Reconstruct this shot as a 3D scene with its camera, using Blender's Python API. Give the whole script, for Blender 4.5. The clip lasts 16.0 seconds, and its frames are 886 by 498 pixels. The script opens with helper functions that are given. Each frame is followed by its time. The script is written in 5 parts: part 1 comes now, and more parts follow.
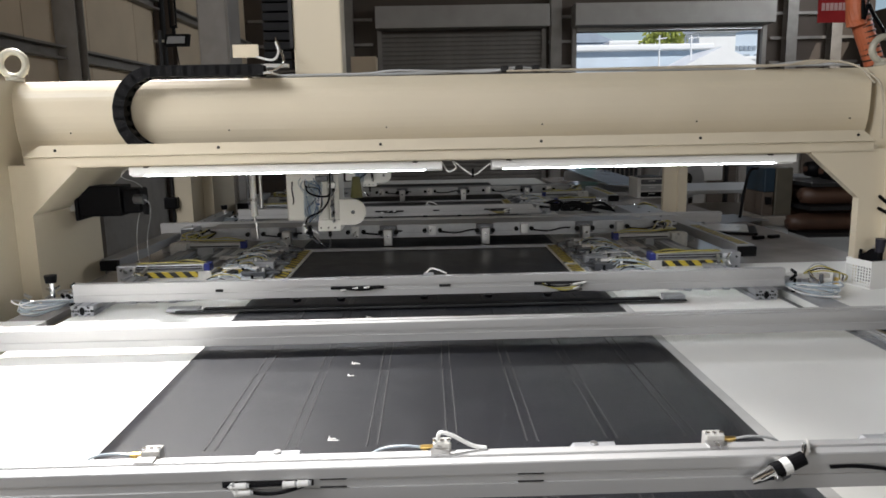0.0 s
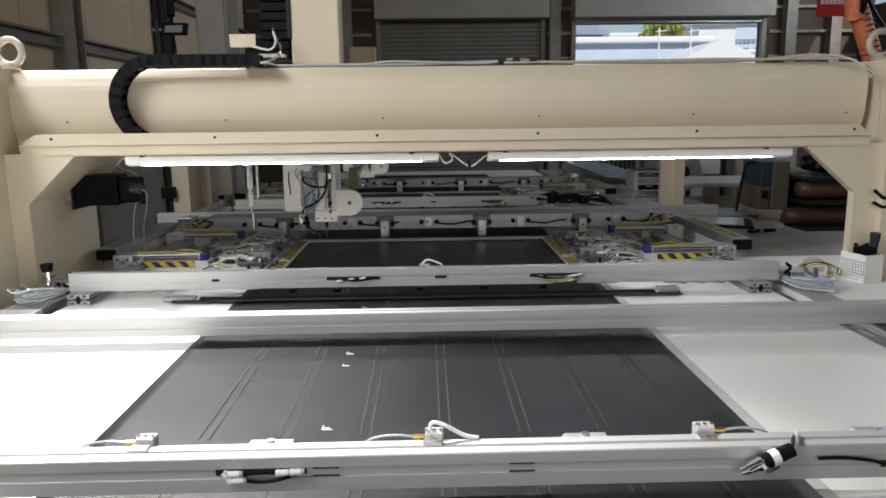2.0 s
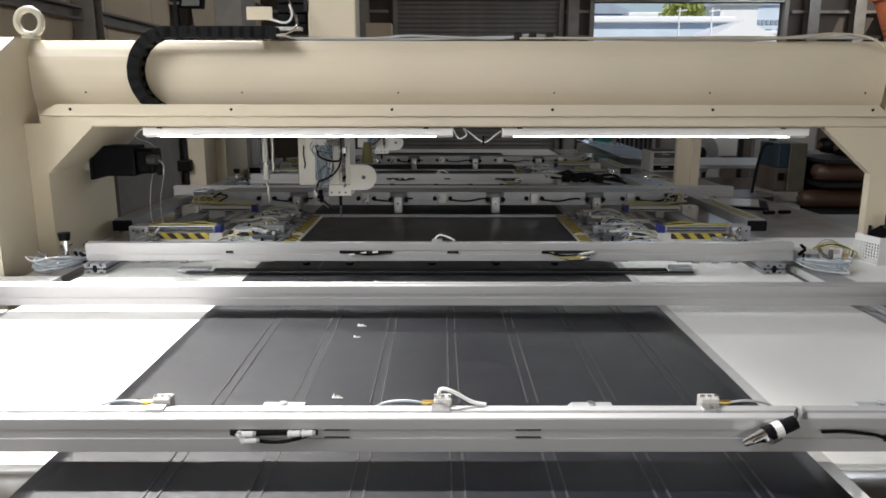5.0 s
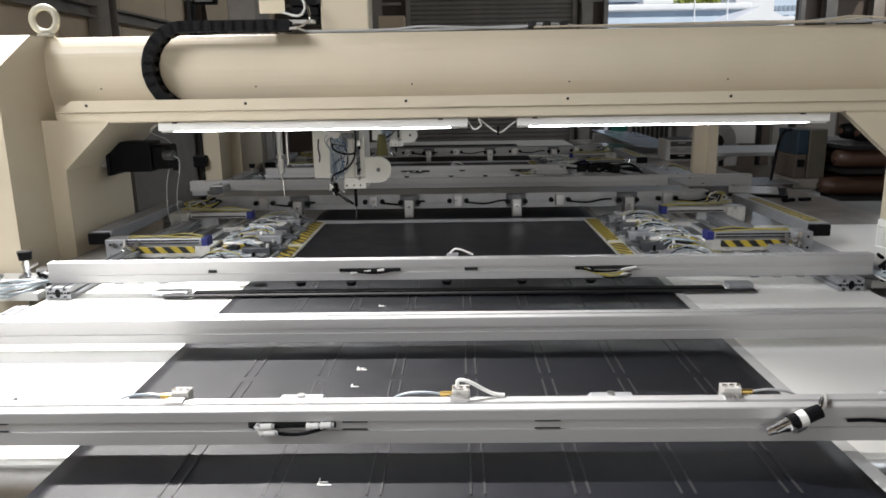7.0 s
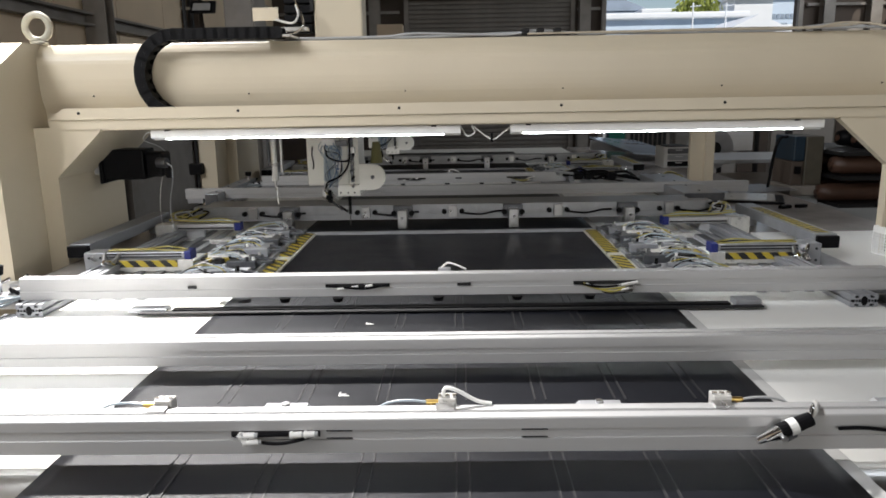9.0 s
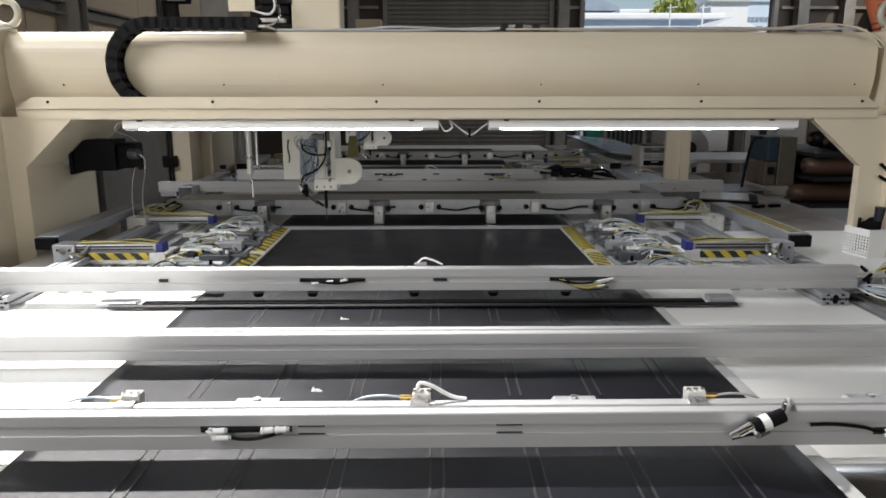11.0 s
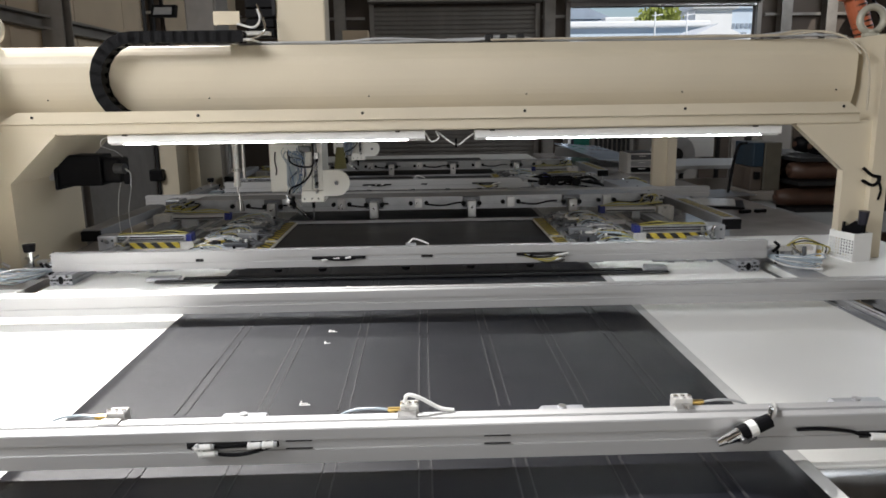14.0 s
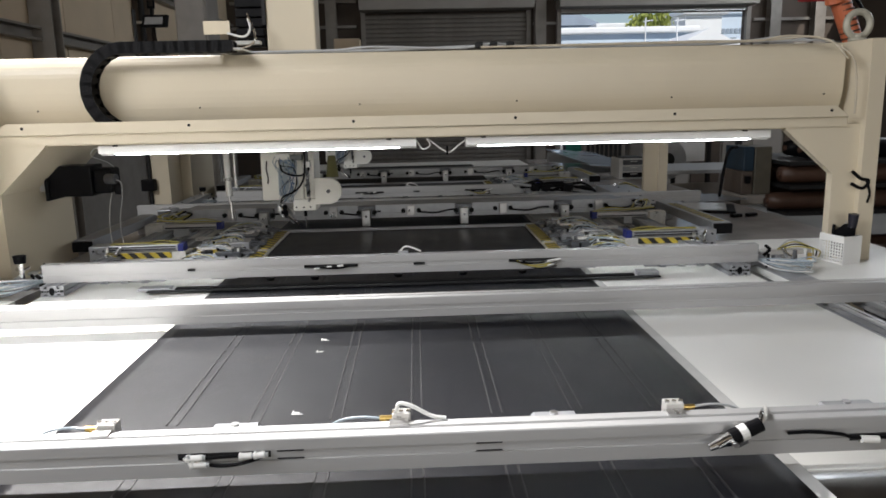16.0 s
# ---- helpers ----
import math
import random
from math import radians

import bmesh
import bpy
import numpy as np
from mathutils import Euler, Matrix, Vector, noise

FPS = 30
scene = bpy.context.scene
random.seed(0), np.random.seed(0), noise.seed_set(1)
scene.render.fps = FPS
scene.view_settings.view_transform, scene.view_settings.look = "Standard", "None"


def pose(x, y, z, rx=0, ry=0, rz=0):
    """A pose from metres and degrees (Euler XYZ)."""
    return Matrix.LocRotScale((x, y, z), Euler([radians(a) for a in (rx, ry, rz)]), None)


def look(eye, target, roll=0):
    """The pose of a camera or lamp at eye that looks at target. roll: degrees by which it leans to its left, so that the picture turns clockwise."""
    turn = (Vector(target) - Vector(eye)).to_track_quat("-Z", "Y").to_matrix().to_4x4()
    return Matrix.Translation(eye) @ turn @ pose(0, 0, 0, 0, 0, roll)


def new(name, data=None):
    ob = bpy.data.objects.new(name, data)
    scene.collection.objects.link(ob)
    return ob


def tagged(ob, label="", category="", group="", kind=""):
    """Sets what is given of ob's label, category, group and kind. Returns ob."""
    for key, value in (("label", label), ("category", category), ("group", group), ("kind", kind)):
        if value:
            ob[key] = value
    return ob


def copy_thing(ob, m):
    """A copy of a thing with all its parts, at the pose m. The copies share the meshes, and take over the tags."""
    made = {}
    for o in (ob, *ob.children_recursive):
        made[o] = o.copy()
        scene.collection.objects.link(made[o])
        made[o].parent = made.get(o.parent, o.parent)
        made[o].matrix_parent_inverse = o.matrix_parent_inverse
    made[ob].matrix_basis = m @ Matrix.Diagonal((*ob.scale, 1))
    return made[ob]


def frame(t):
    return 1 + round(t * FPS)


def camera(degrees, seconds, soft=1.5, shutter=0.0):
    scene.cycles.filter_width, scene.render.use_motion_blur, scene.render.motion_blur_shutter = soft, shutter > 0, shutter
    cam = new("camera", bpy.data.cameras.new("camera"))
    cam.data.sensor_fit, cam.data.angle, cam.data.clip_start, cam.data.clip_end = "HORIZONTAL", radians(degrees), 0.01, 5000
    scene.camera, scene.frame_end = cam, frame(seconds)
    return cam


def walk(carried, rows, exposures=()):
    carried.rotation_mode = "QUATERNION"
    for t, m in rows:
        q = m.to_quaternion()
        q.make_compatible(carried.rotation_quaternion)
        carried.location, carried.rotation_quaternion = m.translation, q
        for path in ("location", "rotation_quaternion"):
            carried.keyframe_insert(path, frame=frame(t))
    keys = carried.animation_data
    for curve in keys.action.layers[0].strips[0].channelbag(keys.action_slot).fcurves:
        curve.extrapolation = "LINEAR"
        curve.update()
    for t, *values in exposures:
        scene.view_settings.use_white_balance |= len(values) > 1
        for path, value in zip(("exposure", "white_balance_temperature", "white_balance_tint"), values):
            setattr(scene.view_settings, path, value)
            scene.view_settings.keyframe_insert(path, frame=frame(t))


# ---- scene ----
cam = camera(63.3, 16.0, soft=1.7)
PATH = [
    (0, (-0.137, 0.111, 1.542), (-0.098, 2.081, 1.199), -1.1),
    (0.5, (-0.136, 0.112, 1.544), (-0.097, 2.081, 1.196), -0.9),
    (1, (-0.134, 0.108, 1.54), (-0.094, 2.076, 1.187), -0.8),
    (1.5, (-0.13, 0.105, 1.545), (-0.09, 2.072, 1.185), -0.8),
    (2, (-0.129, 0.105, 1.542), (-0.085, 2.07, 1.176), -0.7),
    (2.5, (-0.127, 0.105, 1.541), (-0.076, 2.069, 1.165), -0.6),
    (3, (-0.124, 0.106, 1.535), (-0.067, 2.068, 1.15), -0.4),
    (3.5, (-0.124, 0.105, 1.535), (-0.071, 2.064, 1.14), -0.3),
    (4, (-0.127, 0.097, 1.53), (-0.089, 2.055, 1.124), -0.0),
    (6.5, (-0.122, 0.075, 1.526), (-0.151, 2.027, 1.089), -0.7),
    (7, (-0.127, 0.092, 1.521), (-0.164, 2.042, 1.08), -0.9),
    (7.5, (-0.137, 0.095, 1.52), (-0.193, 2.045, 1.078), -0.8),
    (8, (-0.118, 0.104, 1.523), (-0.189, 2.056, 1.089), -1.0),
    (8.5, (-0.108, 0.094, 1.522), (-0.174, 2.047, 1.098), -1.2),
    (9, (-0.101, 0.106, 1.514), (-0.138, 2.061, 1.095), -1.0),
    (9.5, (-0.095, 0.11, 1.513), (-0.095, 2.066, 1.094), -0.4),
    (12, (-0.101, 0.124, 1.499), (-0.069, 2.076, 1.064), -0.1),
    (12.5, (-0.099, 0.124, 1.498), (-0.062, 2.075, 1.062), -0.2),
    (13, (-0.095, 0.121, 1.501), (-0.053, 2.073, 1.067), -0.3),
    (13.5, (-0.092, 0.119, 1.504), (-0.043, 2.073, 1.083), -0.4),
    (14, (-0.089, 0.119, 1.509), (-0.036, 2.077, 1.106), -0.8),
    (14.5, (-0.088, 0.115, 1.511), (-0.034, 2.077, 1.124), -1.1),
    (15, (-0.085, 0.118, 1.51), (-0.029, 2.08, 1.125), -1.2),
    (15.5, (-0.084, 0.118, 1.507), (-0.021, 2.08, 1.123), -1.3),
    (16, (-0.082, 0.117, 1.511), (-0.012, 2.078, 1.126), -1.3),
]
walk(cam, [(t, look(eye, target, roll)) for t, eye, target, roll in PATH])

# ---- light ----
scene.view_settings.exposure = -0.5
world = bpy.data.worlds.new("sky")
scene.world = world
world.use_nodes = True
wn = world.node_tree
sky = wn.nodes.new("ShaderNodeTexSky")
sky.sky_type, sky.sun_disc = "NISHITA", False
sky.sun_elevation, sky.sun_rotation = radians(48), radians(-60)
wn.links.new(sky.outputs[0], wn.nodes["Background"].inputs[0])
wn.nodes["Background"].inputs[1].default_value = 0.14
sun = new("sun", bpy.data.lights.new("sun", "SUN"))
sun.data.energy, sun.data.angle, sun.data.color = 5.0, radians(0.5), (1, 0.95, 0.87)
sun.matrix_world = look((5, -8, 12), (1, 1, 3))


def area(name, eye, target, sx, sy, power, color):
    ob = new(name, bpy.data.lights.new(name, "AREA"))
    ob.data.shape, ob.data.size, ob.data.size_y, ob.data.energy, ob.data.color = "RECTANGLE", sx, sy, power, color
    ob.matrix_world = look(eye, target)
    return ob


# added fill through an assumed west opening, out of view; brightens beam and bars
area("assumed_west_light", (-3.42, 0.0, 3.9), (-0.3, 0.6, 0.9), 2.8, 1.7, 320, (0.96, 0.97, 1))
# unseen spot assumed from the bar shadows, shining over the beam onto the near half of the table
key = new("assumed_key_spot", bpy.data.lights.new("assumed_key_spot", "SPOT"))
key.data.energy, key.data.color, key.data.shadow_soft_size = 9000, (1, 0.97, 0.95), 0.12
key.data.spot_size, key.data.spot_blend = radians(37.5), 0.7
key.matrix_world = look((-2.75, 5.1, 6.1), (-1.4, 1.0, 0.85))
# added fill from an assumed high east opening; lifts the west wall and far bay
area("assumed_east_light", (8.12, 9.3, 4.5), (-3.4, 8.5, 2.2), 8.2, 1.2, 340, (0.94, 0.97, 1))
# added soft front light behind the camera, for upright faces; its source is assumed
area("assumed_south_light", (0.6, -4.9, 2.3), (0.2, 3, 1.3), 4.6, 2.6, 145, (1, 0.945, 0.88))


# ---- materials ----


def mat(name, color, rough=0.5, metal=0.0, spread=0.12, scale=14.0, bump=0.05, grain=220.0, coat=0.0, spec=0.5, stain=(0, 0, 0), stain_amount=0.0, stretch=(1, 1, 1)):
    """A surface with stains at a large scale, grain at a small one, and a fine relief."""
    m = bpy.data.materials.new(name)
    m.use_nodes = True
    nt = m.node_tree
    b = nt.nodes["Principled BSDF"]
    tc = nt.nodes.new("ShaderNodeTexCoord")
    mp = nt.nodes.new("ShaderNodeMapping")
    mp.inputs["Scale"].default_value = stretch
    nt.links.new(tc.outputs["Object"], mp.inputs[0])
    n1 = nt.nodes.new("ShaderNodeTexNoise")
    n1.inputs["Scale"].default_value, n1.inputs["Detail"].default_value = scale, 5
    n2 = nt.nodes.new("ShaderNodeTexNoise")
    n2.inputs["Scale"].default_value, n2.inputs["Detail"].default_value = grain, 3
    for n in (n1, n2):
        nt.links.new(mp.outputs[0], n.inputs["Vector"])
    ramp = nt.nodes.new("ShaderNodeValToRGB")
    lo = [c * (1 - spread) for c in color]
    hi = [min(1, c * (1 + spread)) for c in color]
    ramp.color_ramp.elements[0].position, ramp.color_ramp.elements[1].position = 0.3, 0.7
    ramp.color_ramp.elements[0].color, ramp.color_ramp.elements[1].color = (*lo, 1), (*hi, 1)
    nt.links.new(n1.outputs[0], ramp.inputs[0])
    out = ramp.outputs[0]
    if stain_amount:
        n3 = nt.nodes.new("ShaderNodeTexNoise")
        n3.inputs["Scale"].default_value, n3.inputs["Detail"].default_value = scale * 0.4, 8
        nt.links.new(mp.outputs[0], n3.inputs["Vector"])
        r3 = nt.nodes.new("ShaderNodeValToRGB")
        r3.color_ramp.elements[0].position, r3.color_ramp.elements[1].position = 0.52, 0.75
        r3.color_ramp.elements[1].color = (stain_amount,) * 3 + (1,)
        nt.links.new(n3.outputs[0], r3.inputs[0])
        mx = nt.nodes.new("ShaderNodeMix")
        mx.data_type = "RGBA"
        nt.links.new(r3.outputs[0], mx.inputs[0])
        nt.links.new(out, mx.inputs[6])
        mx.inputs[7].default_value = (*stain, 1)
        out = mx.outputs[2]
    nt.links.new(out, b.inputs["Base Color"])
    mr = nt.nodes.new("ShaderNodeMapRange")
    mr.inputs["To Min"].default_value, mr.inputs["To Max"].default_value = max(0.04, rough - 0.08), min(1, rough + 0.08)
    nt.links.new(n1.outputs[0], mr.inputs[0])
    nt.links.new(mr.outputs[0], b.inputs["Roughness"])
    b.inputs["Metallic"].default_value, b.inputs["Coat Weight"].default_value = metal, coat
    b.inputs["Specular IOR Level"].default_value = spec
    if bump:
        bp = nt.nodes.new("ShaderNodeBump")
        bp.inputs["Strength"].default_value, bp.inputs["Distance"].default_value = bump, 0.004
        nt.links.new(n2.outputs[0], bp.inputs["Height"])
        nt.links.new(bp.outputs[0], b.inputs["Normal"])
    return m


def glow(name, color, strength):
    m = bpy.data.materials.new(name)
    m.use_nodes = True
    b = m.node_tree.nodes["Principled BSDF"]
    b.inputs["Base Color"].default_value = (*color, 1)
    b.inputs["Emission Color"].default_value, b.inputs["Emission Strength"].default_value = (*color, 1), strength
    return m


def hazard(name, pitch, axis_y=False):
    """Yellow tape with black slanting bars, worn."""
    m = mat(name, (0.46, 0.35, 0.035), 0.5)
    nt = m.node_tree
    b = nt.nodes["Principled BSDF"]
    tc = nt.nodes["Texture Coordinate"]
    sp = nt.nodes.new("ShaderNodeSeparateXYZ")
    nt.links.new(tc.outputs["Object"], sp.inputs[0])
    ad = nt.nodes.new("ShaderNodeMath")
    nt.links.new(sp.outputs[1 if axis_y else 0], ad.inputs[0])
    sub = nt.nodes.new("ShaderNodeMath")
    sub.operation = "MULTIPLY"
    nt.links.new(sp.outputs[0 if axis_y else 2], sub.inputs[0])
    sub.inputs[1].default_value = 1.0
    nt.links.new(sub.outputs[0], ad.inputs[1])
    mo = nt.nodes.new("ShaderNodeMath")
    mo.operation = "PINGPONG"
    nt.links.new(ad.outputs[0], mo.inputs[0])
    mo.inputs[1].default_value = pitch / 2
    gt = nt.nodes.new("ShaderNodeMath")
    gt.operation = "GREATER_THAN"
    nt.links.new(mo.outputs[0], gt.inputs[0])
    gt.inputs[1].default_value = pitch / 4
    mx = nt.nodes.new("ShaderNodeMix")
    mx.data_type = "RGBA"
    nt.links.new(gt.outputs[0], mx.inputs[0])
    nt.links.new(nt.nodes["Color Ramp"].outputs[0], mx.inputs[6])
    mx.inputs[7].default_value = (0.015, 0.015, 0.015, 1)
    nt.links.new(mx.outputs[2], b.inputs["Base Color"])
    return m


CREAM = mat("cream_paint", (0.62, 0.55, 0.42), 0.42, spread=0.03, scale=3, bump=0.03, grain=300, stain=(0.5, 0.44, 0.33), stain_amount=0.18)
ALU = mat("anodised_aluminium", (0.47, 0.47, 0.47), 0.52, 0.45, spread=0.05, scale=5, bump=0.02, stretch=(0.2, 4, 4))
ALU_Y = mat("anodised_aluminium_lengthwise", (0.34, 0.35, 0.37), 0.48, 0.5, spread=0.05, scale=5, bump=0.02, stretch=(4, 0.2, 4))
PLATE = mat("machined_plate", (0.38, 0.39, 0.41), 0.4, 0.5, spread=0.1, scale=20, bump=0.03)
DARKSTEEL = mat("dark_machined_steel", (0.12, 0.125, 0.135), 0.38, 0.6, spread=0.2, scale=25, bump=0.05)
STEEL = mat("zinc_steel", (0.55, 0.55, 0.55), 0.3, 1.0, spread=0.1, scale=30, bump=0.05)
CHROME = mat("bright_steel", (0.8, 0.8, 0.8), 0.15, 1.0, spread=0.05, scale=30, bump=0.0)
BLACK = mat("black_plastic", (0.004, 0.004, 0.005), 0.5, spread=0.2, scale=20, bump=0.05, spec=0.12)
CHAIN = mat("black_chain_plastic", (0.005, 0.005, 0.006), 0.55, spread=0.25, scale=40, bump=0.05, spec=0.15)
DARK = mat("dark_slot", (0.014, 0.014, 0.015), 0.6, spread=0.2, scale=20, spec=0.3)
WHITE = mat("white_board", (0.82, 0.82, 0.79), 0.45, spread=0.02, scale=4, bump=0.02, stain=(0.7, 0.69, 0.64), stain_amount=0.25)
WHITEP = mat("white_plastic", (0.8, 0.8, 0.78), 0.4, spread=0.03, scale=10)
LAMPWHITE = mat("lamp_housing_paint", (0.85, 0.85, 0.83), 0.4, spread=0.03, scale=10)
EYE = mat("beige_bolt_paint", (0.4, 0.38, 0.31), 0.38, spread=0.1, scale=20)
IVORY = mat("ivory_cover", (0.82, 0.81, 0.75), 0.4, spread=0.03, scale=8)
LEATHER = mat("black_leather", (0.0035, 0.0042, 0.0075), 0.41, spread=0.12, scale=9, bump=0.22, grain=520, spec=0.24)
THREAD = mat("seam_thread", (0.014, 0.014, 0.017), 0.45, bump=0.2, grain=600)
GROOVE = mat("seam_groove", (0.008, 0.008, 0.009), 0.7, bump=0.1)
CHALK = mat("white_mark", (0.8, 0.8, 0.78), 0.8, spread=0.15, scale=90)
BACKING = mat("grey_backing", (0.5, 0.5, 0.49), 0.8, spread=0.06, scale=30, bump=0.2)
LAMINATE = mat("grey_laminate", (0.40, 0.375, 0.36), 0.2, spread=0.08, scale=6, bump=0.02, stain=(0.2, 0.17, 0.15), stain_amount=0.4)
NICKEL = mat("nickel_plated_block", (0.62, 0.61, 0.58), 0.3, 0.35, spread=0.12, scale=40, bump=0.04)
# pale blue stands in for doorway daylight mirrored in a glossy top
DOORSHEEN = mat("doorway_sheen_board", (0.62, 0.72, 0.86), 0.12, 0.3, spread=0.04, scale=4, bump=0.0)
BLUE = mat("blue_plastic", (0.01, 0.018, 0.15), 0.4)
BRASS = mat("brass", (0.65, 0.45, 0.15), 0.3, 1.0)
TUBE = mat("pale_air_hose", (0.36, 0.42, 0.47), 0.3, spread=0.05, coat=0.2)
BLUETUBE = mat("blue_air_hose", (0.06, 0.13, 0.28), 0.3, spread=0.05)
YTUBE = mat("yellow_hose", (0.42, 0.36, 0.08), 0.4)
CABLE = mat("white_cable", (0.75, 0.75, 0.73), 0.45)
TAPE = hazard("hazard_tape", 0.062)
TAPE_Y = hazard("hazard_tape_lengthwise", 0.055, True)
LED = glow("bright_tube", (0.93, 0.97, 1.0), 45)
LED_OLD = glow("aged_tube", (0.9, 0.96, 1.0), 48)
CONCRETE = mat("concrete_floor", (0.1, 0.097, 0.09), 0.6, spread=0.25, scale=1.5, bump=0.15, grain=60, stain=(0.06, 0.055, 0.05), stain_amount=0.5)
SIDING = mat("beige_wall_panel", (0.62, 0.5, 0.36), 0.7, spread=0.08, scale=1.6, bump=0.1, grain=90, stain=(0.3, 0.24, 0.17), stain_amount=0.3)
DARKWALL = mat("brown_wall_panel", (0.075, 0.057, 0.045), 0.75, spread=0.15, scale=2, bump=0.1, grain=70)
GIRDER = mat("painted_girder", (0.24, 0.22, 0.2), 0.5, spread=0.12, scale=6, stain=(0.1, 0.08, 0.06), stain_amount=0.4)
SHUTTER = mat("grey_shutter_slat", (0.19, 0.175, 0.16), 0.5, 0.2, spread=0.12, scale=5, stain=(0.1, 0.08, 0.07), stain_amount=0.4)
BOXGREY = mat("shutter_box_grey", (0.33, 0.31, 0.29), 0.5, spread=0.06, scale=4, stain=(0.2, 0.17, 0.15), stain_amount=0.3)
CARD = mat("cardboard", (0.36, 0.26, 0.16), 0.8, spread=0.08, scale=9)
TEALP = mat("teal_machine_paint", (0.008, 0.024, 0.042), 0.45, spread=0.08, scale=5)
BROWNLEATHER = mat("brown_leather_roll", (0.075, 0.04, 0.027), 0.45, spread=0.25, scale=6, bump=0.2, grain=200)
ORANGE = mat("orange_duct", (0.72, 0.2, 0.09), 0.5, spread=0.1, scale=12, bump=0.1)
RED = mat("red_sign", (0.42, 0.025, 0.03), 0.5, spread=0.06)
GREY = mat("grey_office_paint", (0.42, 0.43, 0.44), 0.5, spread=0.06)
PURPLE = mat("purple_plastic", (0.012, 0.011, 0.02), 0.4)
OUTWALL = mat("outside_white_wall", (0.85, 0.87, 0.9), 0.8, spread=0.05, scale=0.7)
OUTBLUE = mat("outside_blue_wall", (0.6, 0.7, 0.82), 0.7, spread=0.05, scale=0.7)
OUTROOF = mat("outside_roof", (0.3, 0.36, 0.45), 0.7, spread=0.12, scale=1)
OUTWIN = mat("outside_window", (0.3, 0.36, 0.44), 0.3)
ASPHALT = mat("yard_asphalt", (0.22, 0.22, 0.21), 0.9, spread=0.15, scale=1.2, bump=0.2)
LEAF = mat("leaf_green", (0.26, 0.3, 0.06), 0.6, spread=0.4, scale=3)
BARK = mat("bark", (0.12, 0.09, 0.06), 0.9, spread=0.3, scale=12)

# ---- mesh helpers ----


def put(name, bm, material, parent=None, label="", smooth=False):
    me = bpy.data.meshes.new(name)
    bmesh.ops.recalc_face_normals(bm, faces=bm.faces)
    if smooth:
        for f in bm.faces:
            f.smooth = True
    bm.to_mesh(me)
    bm.free()
    me.materials.append(material)
    ob = new(name, me)
    if parent:
        ob.parent = parent
    if label:
        ob["label"] = label
    return ob


def thing(name, label, category, group="", kind="", at=(0, 0, 0)):
    ob = new(name)
    ob.location = at
    return tagged(ob, label, category, group, kind)


def box(x0, x1, y0, y1, z0, z1, bevel=0.0, bm=None, m=None):
    bm = bm or bmesh.new()
    mm = Matrix.Translation(((x0 + x1) / 2, (y0 + y1) / 2, (z0 + z1) / 2)) @ Matrix.Diagonal((abs(x1 - x0), abs(y1 - y0), abs(z1 - z0), 1))
    vs = bmesh.ops.create_cube(bm, size=1, matrix=(m @ mm) if m else mm)["verts"]
    if bevel:
        es = list({e for v in vs for e in v.link_edges})
        bmesh.ops.bevel(bm, geom=es, offset=bevel, segments=2, affect="EDGES", profile=0.5)
    return bm


def rod(a, b, r, r2=None, seg=16, bm=None):
    bm = bm or bmesh.new()
    a, b = Vector(a), Vector(b)
    d = b - a
    m = Matrix.Translation((a + b) / 2) @ d.to_track_quat("Z", "Y").to_matrix().to_4x4()
    bmesh.ops.create_cone(bm, cap_ends=True, segments=seg, radius1=r, radius2=r if r2 is None else r2, depth=d.length, matrix=m)
    return bm


def prism(points, lo, hi, axis, bm=None):
    """A flat outline (two coordinates a point) drawn out along axis from lo to hi."""
    bm = bm or bmesh.new()
    place = {"x": lambda p, h: (h, p[0], p[1]), "y": lambda p, h: (p[0], h, p[1]), "z": lambda p, h: (p[0], p[1], h)}[axis]
    a = [bm.verts.new(place(p, lo)) for p in points]
    b = [bm.verts.new(place(p, hi)) for p in points]
    bm.faces.new(a)
    bm.faces.new(list(reversed(b)))
    n = len(a)
    for i in range(n):
        bm.faces.new((a[i], a[(i + 1) % n], b[(i + 1) % n], b[i]))
    return bm


def hose(points, r, seg=7, steps=6, bm=None):
    """A round hose through the points, smoothed."""
    bm = bm or bmesh.new()
    p = [Vector(q) for q in points]
    p = [p[0] * 2 - p[1]] + p + [p[-1] * 2 - p[-2]]
    line = []
    for i in range(1, len(p) - 2):
        for k in range(steps):
            t = k / steps
            line.append(0.5 * (2 * p[i] + (p[i + 1] - p[i - 1]) * t + (2 * p[i - 1] - 5 * p[i] + 4 * p[i + 1] - p[i + 2]) * t * t + (3 * p[i] - p[i - 1] - 3 * p[i + 1] + p[i + 2]) * t ** 3))
    line.append(p[-2])
    rings = []
    for i, c in enumerate(line):
        d = (line[min(i + 1, len(line) - 1)] - line[max(i - 1, 0)]).normalized()
        q = d.to_track_quat("Z", "Y")
        rings.append([bm.verts.new(c + q @ Vector((r * math.cos(6.2832 * k / seg), r * math.sin(6.2832 * k / seg), 0))) for k in range(seg)])
    for a, b in zip(rings, rings[1:]):
        for k in range(seg):
            bm.faces.new((a[k], a[(k + 1) % seg], b[(k + 1) % seg], b[k]))
    bm.faces.new(rings[0])
    bm.faces.new(rings[-1])
    return bm


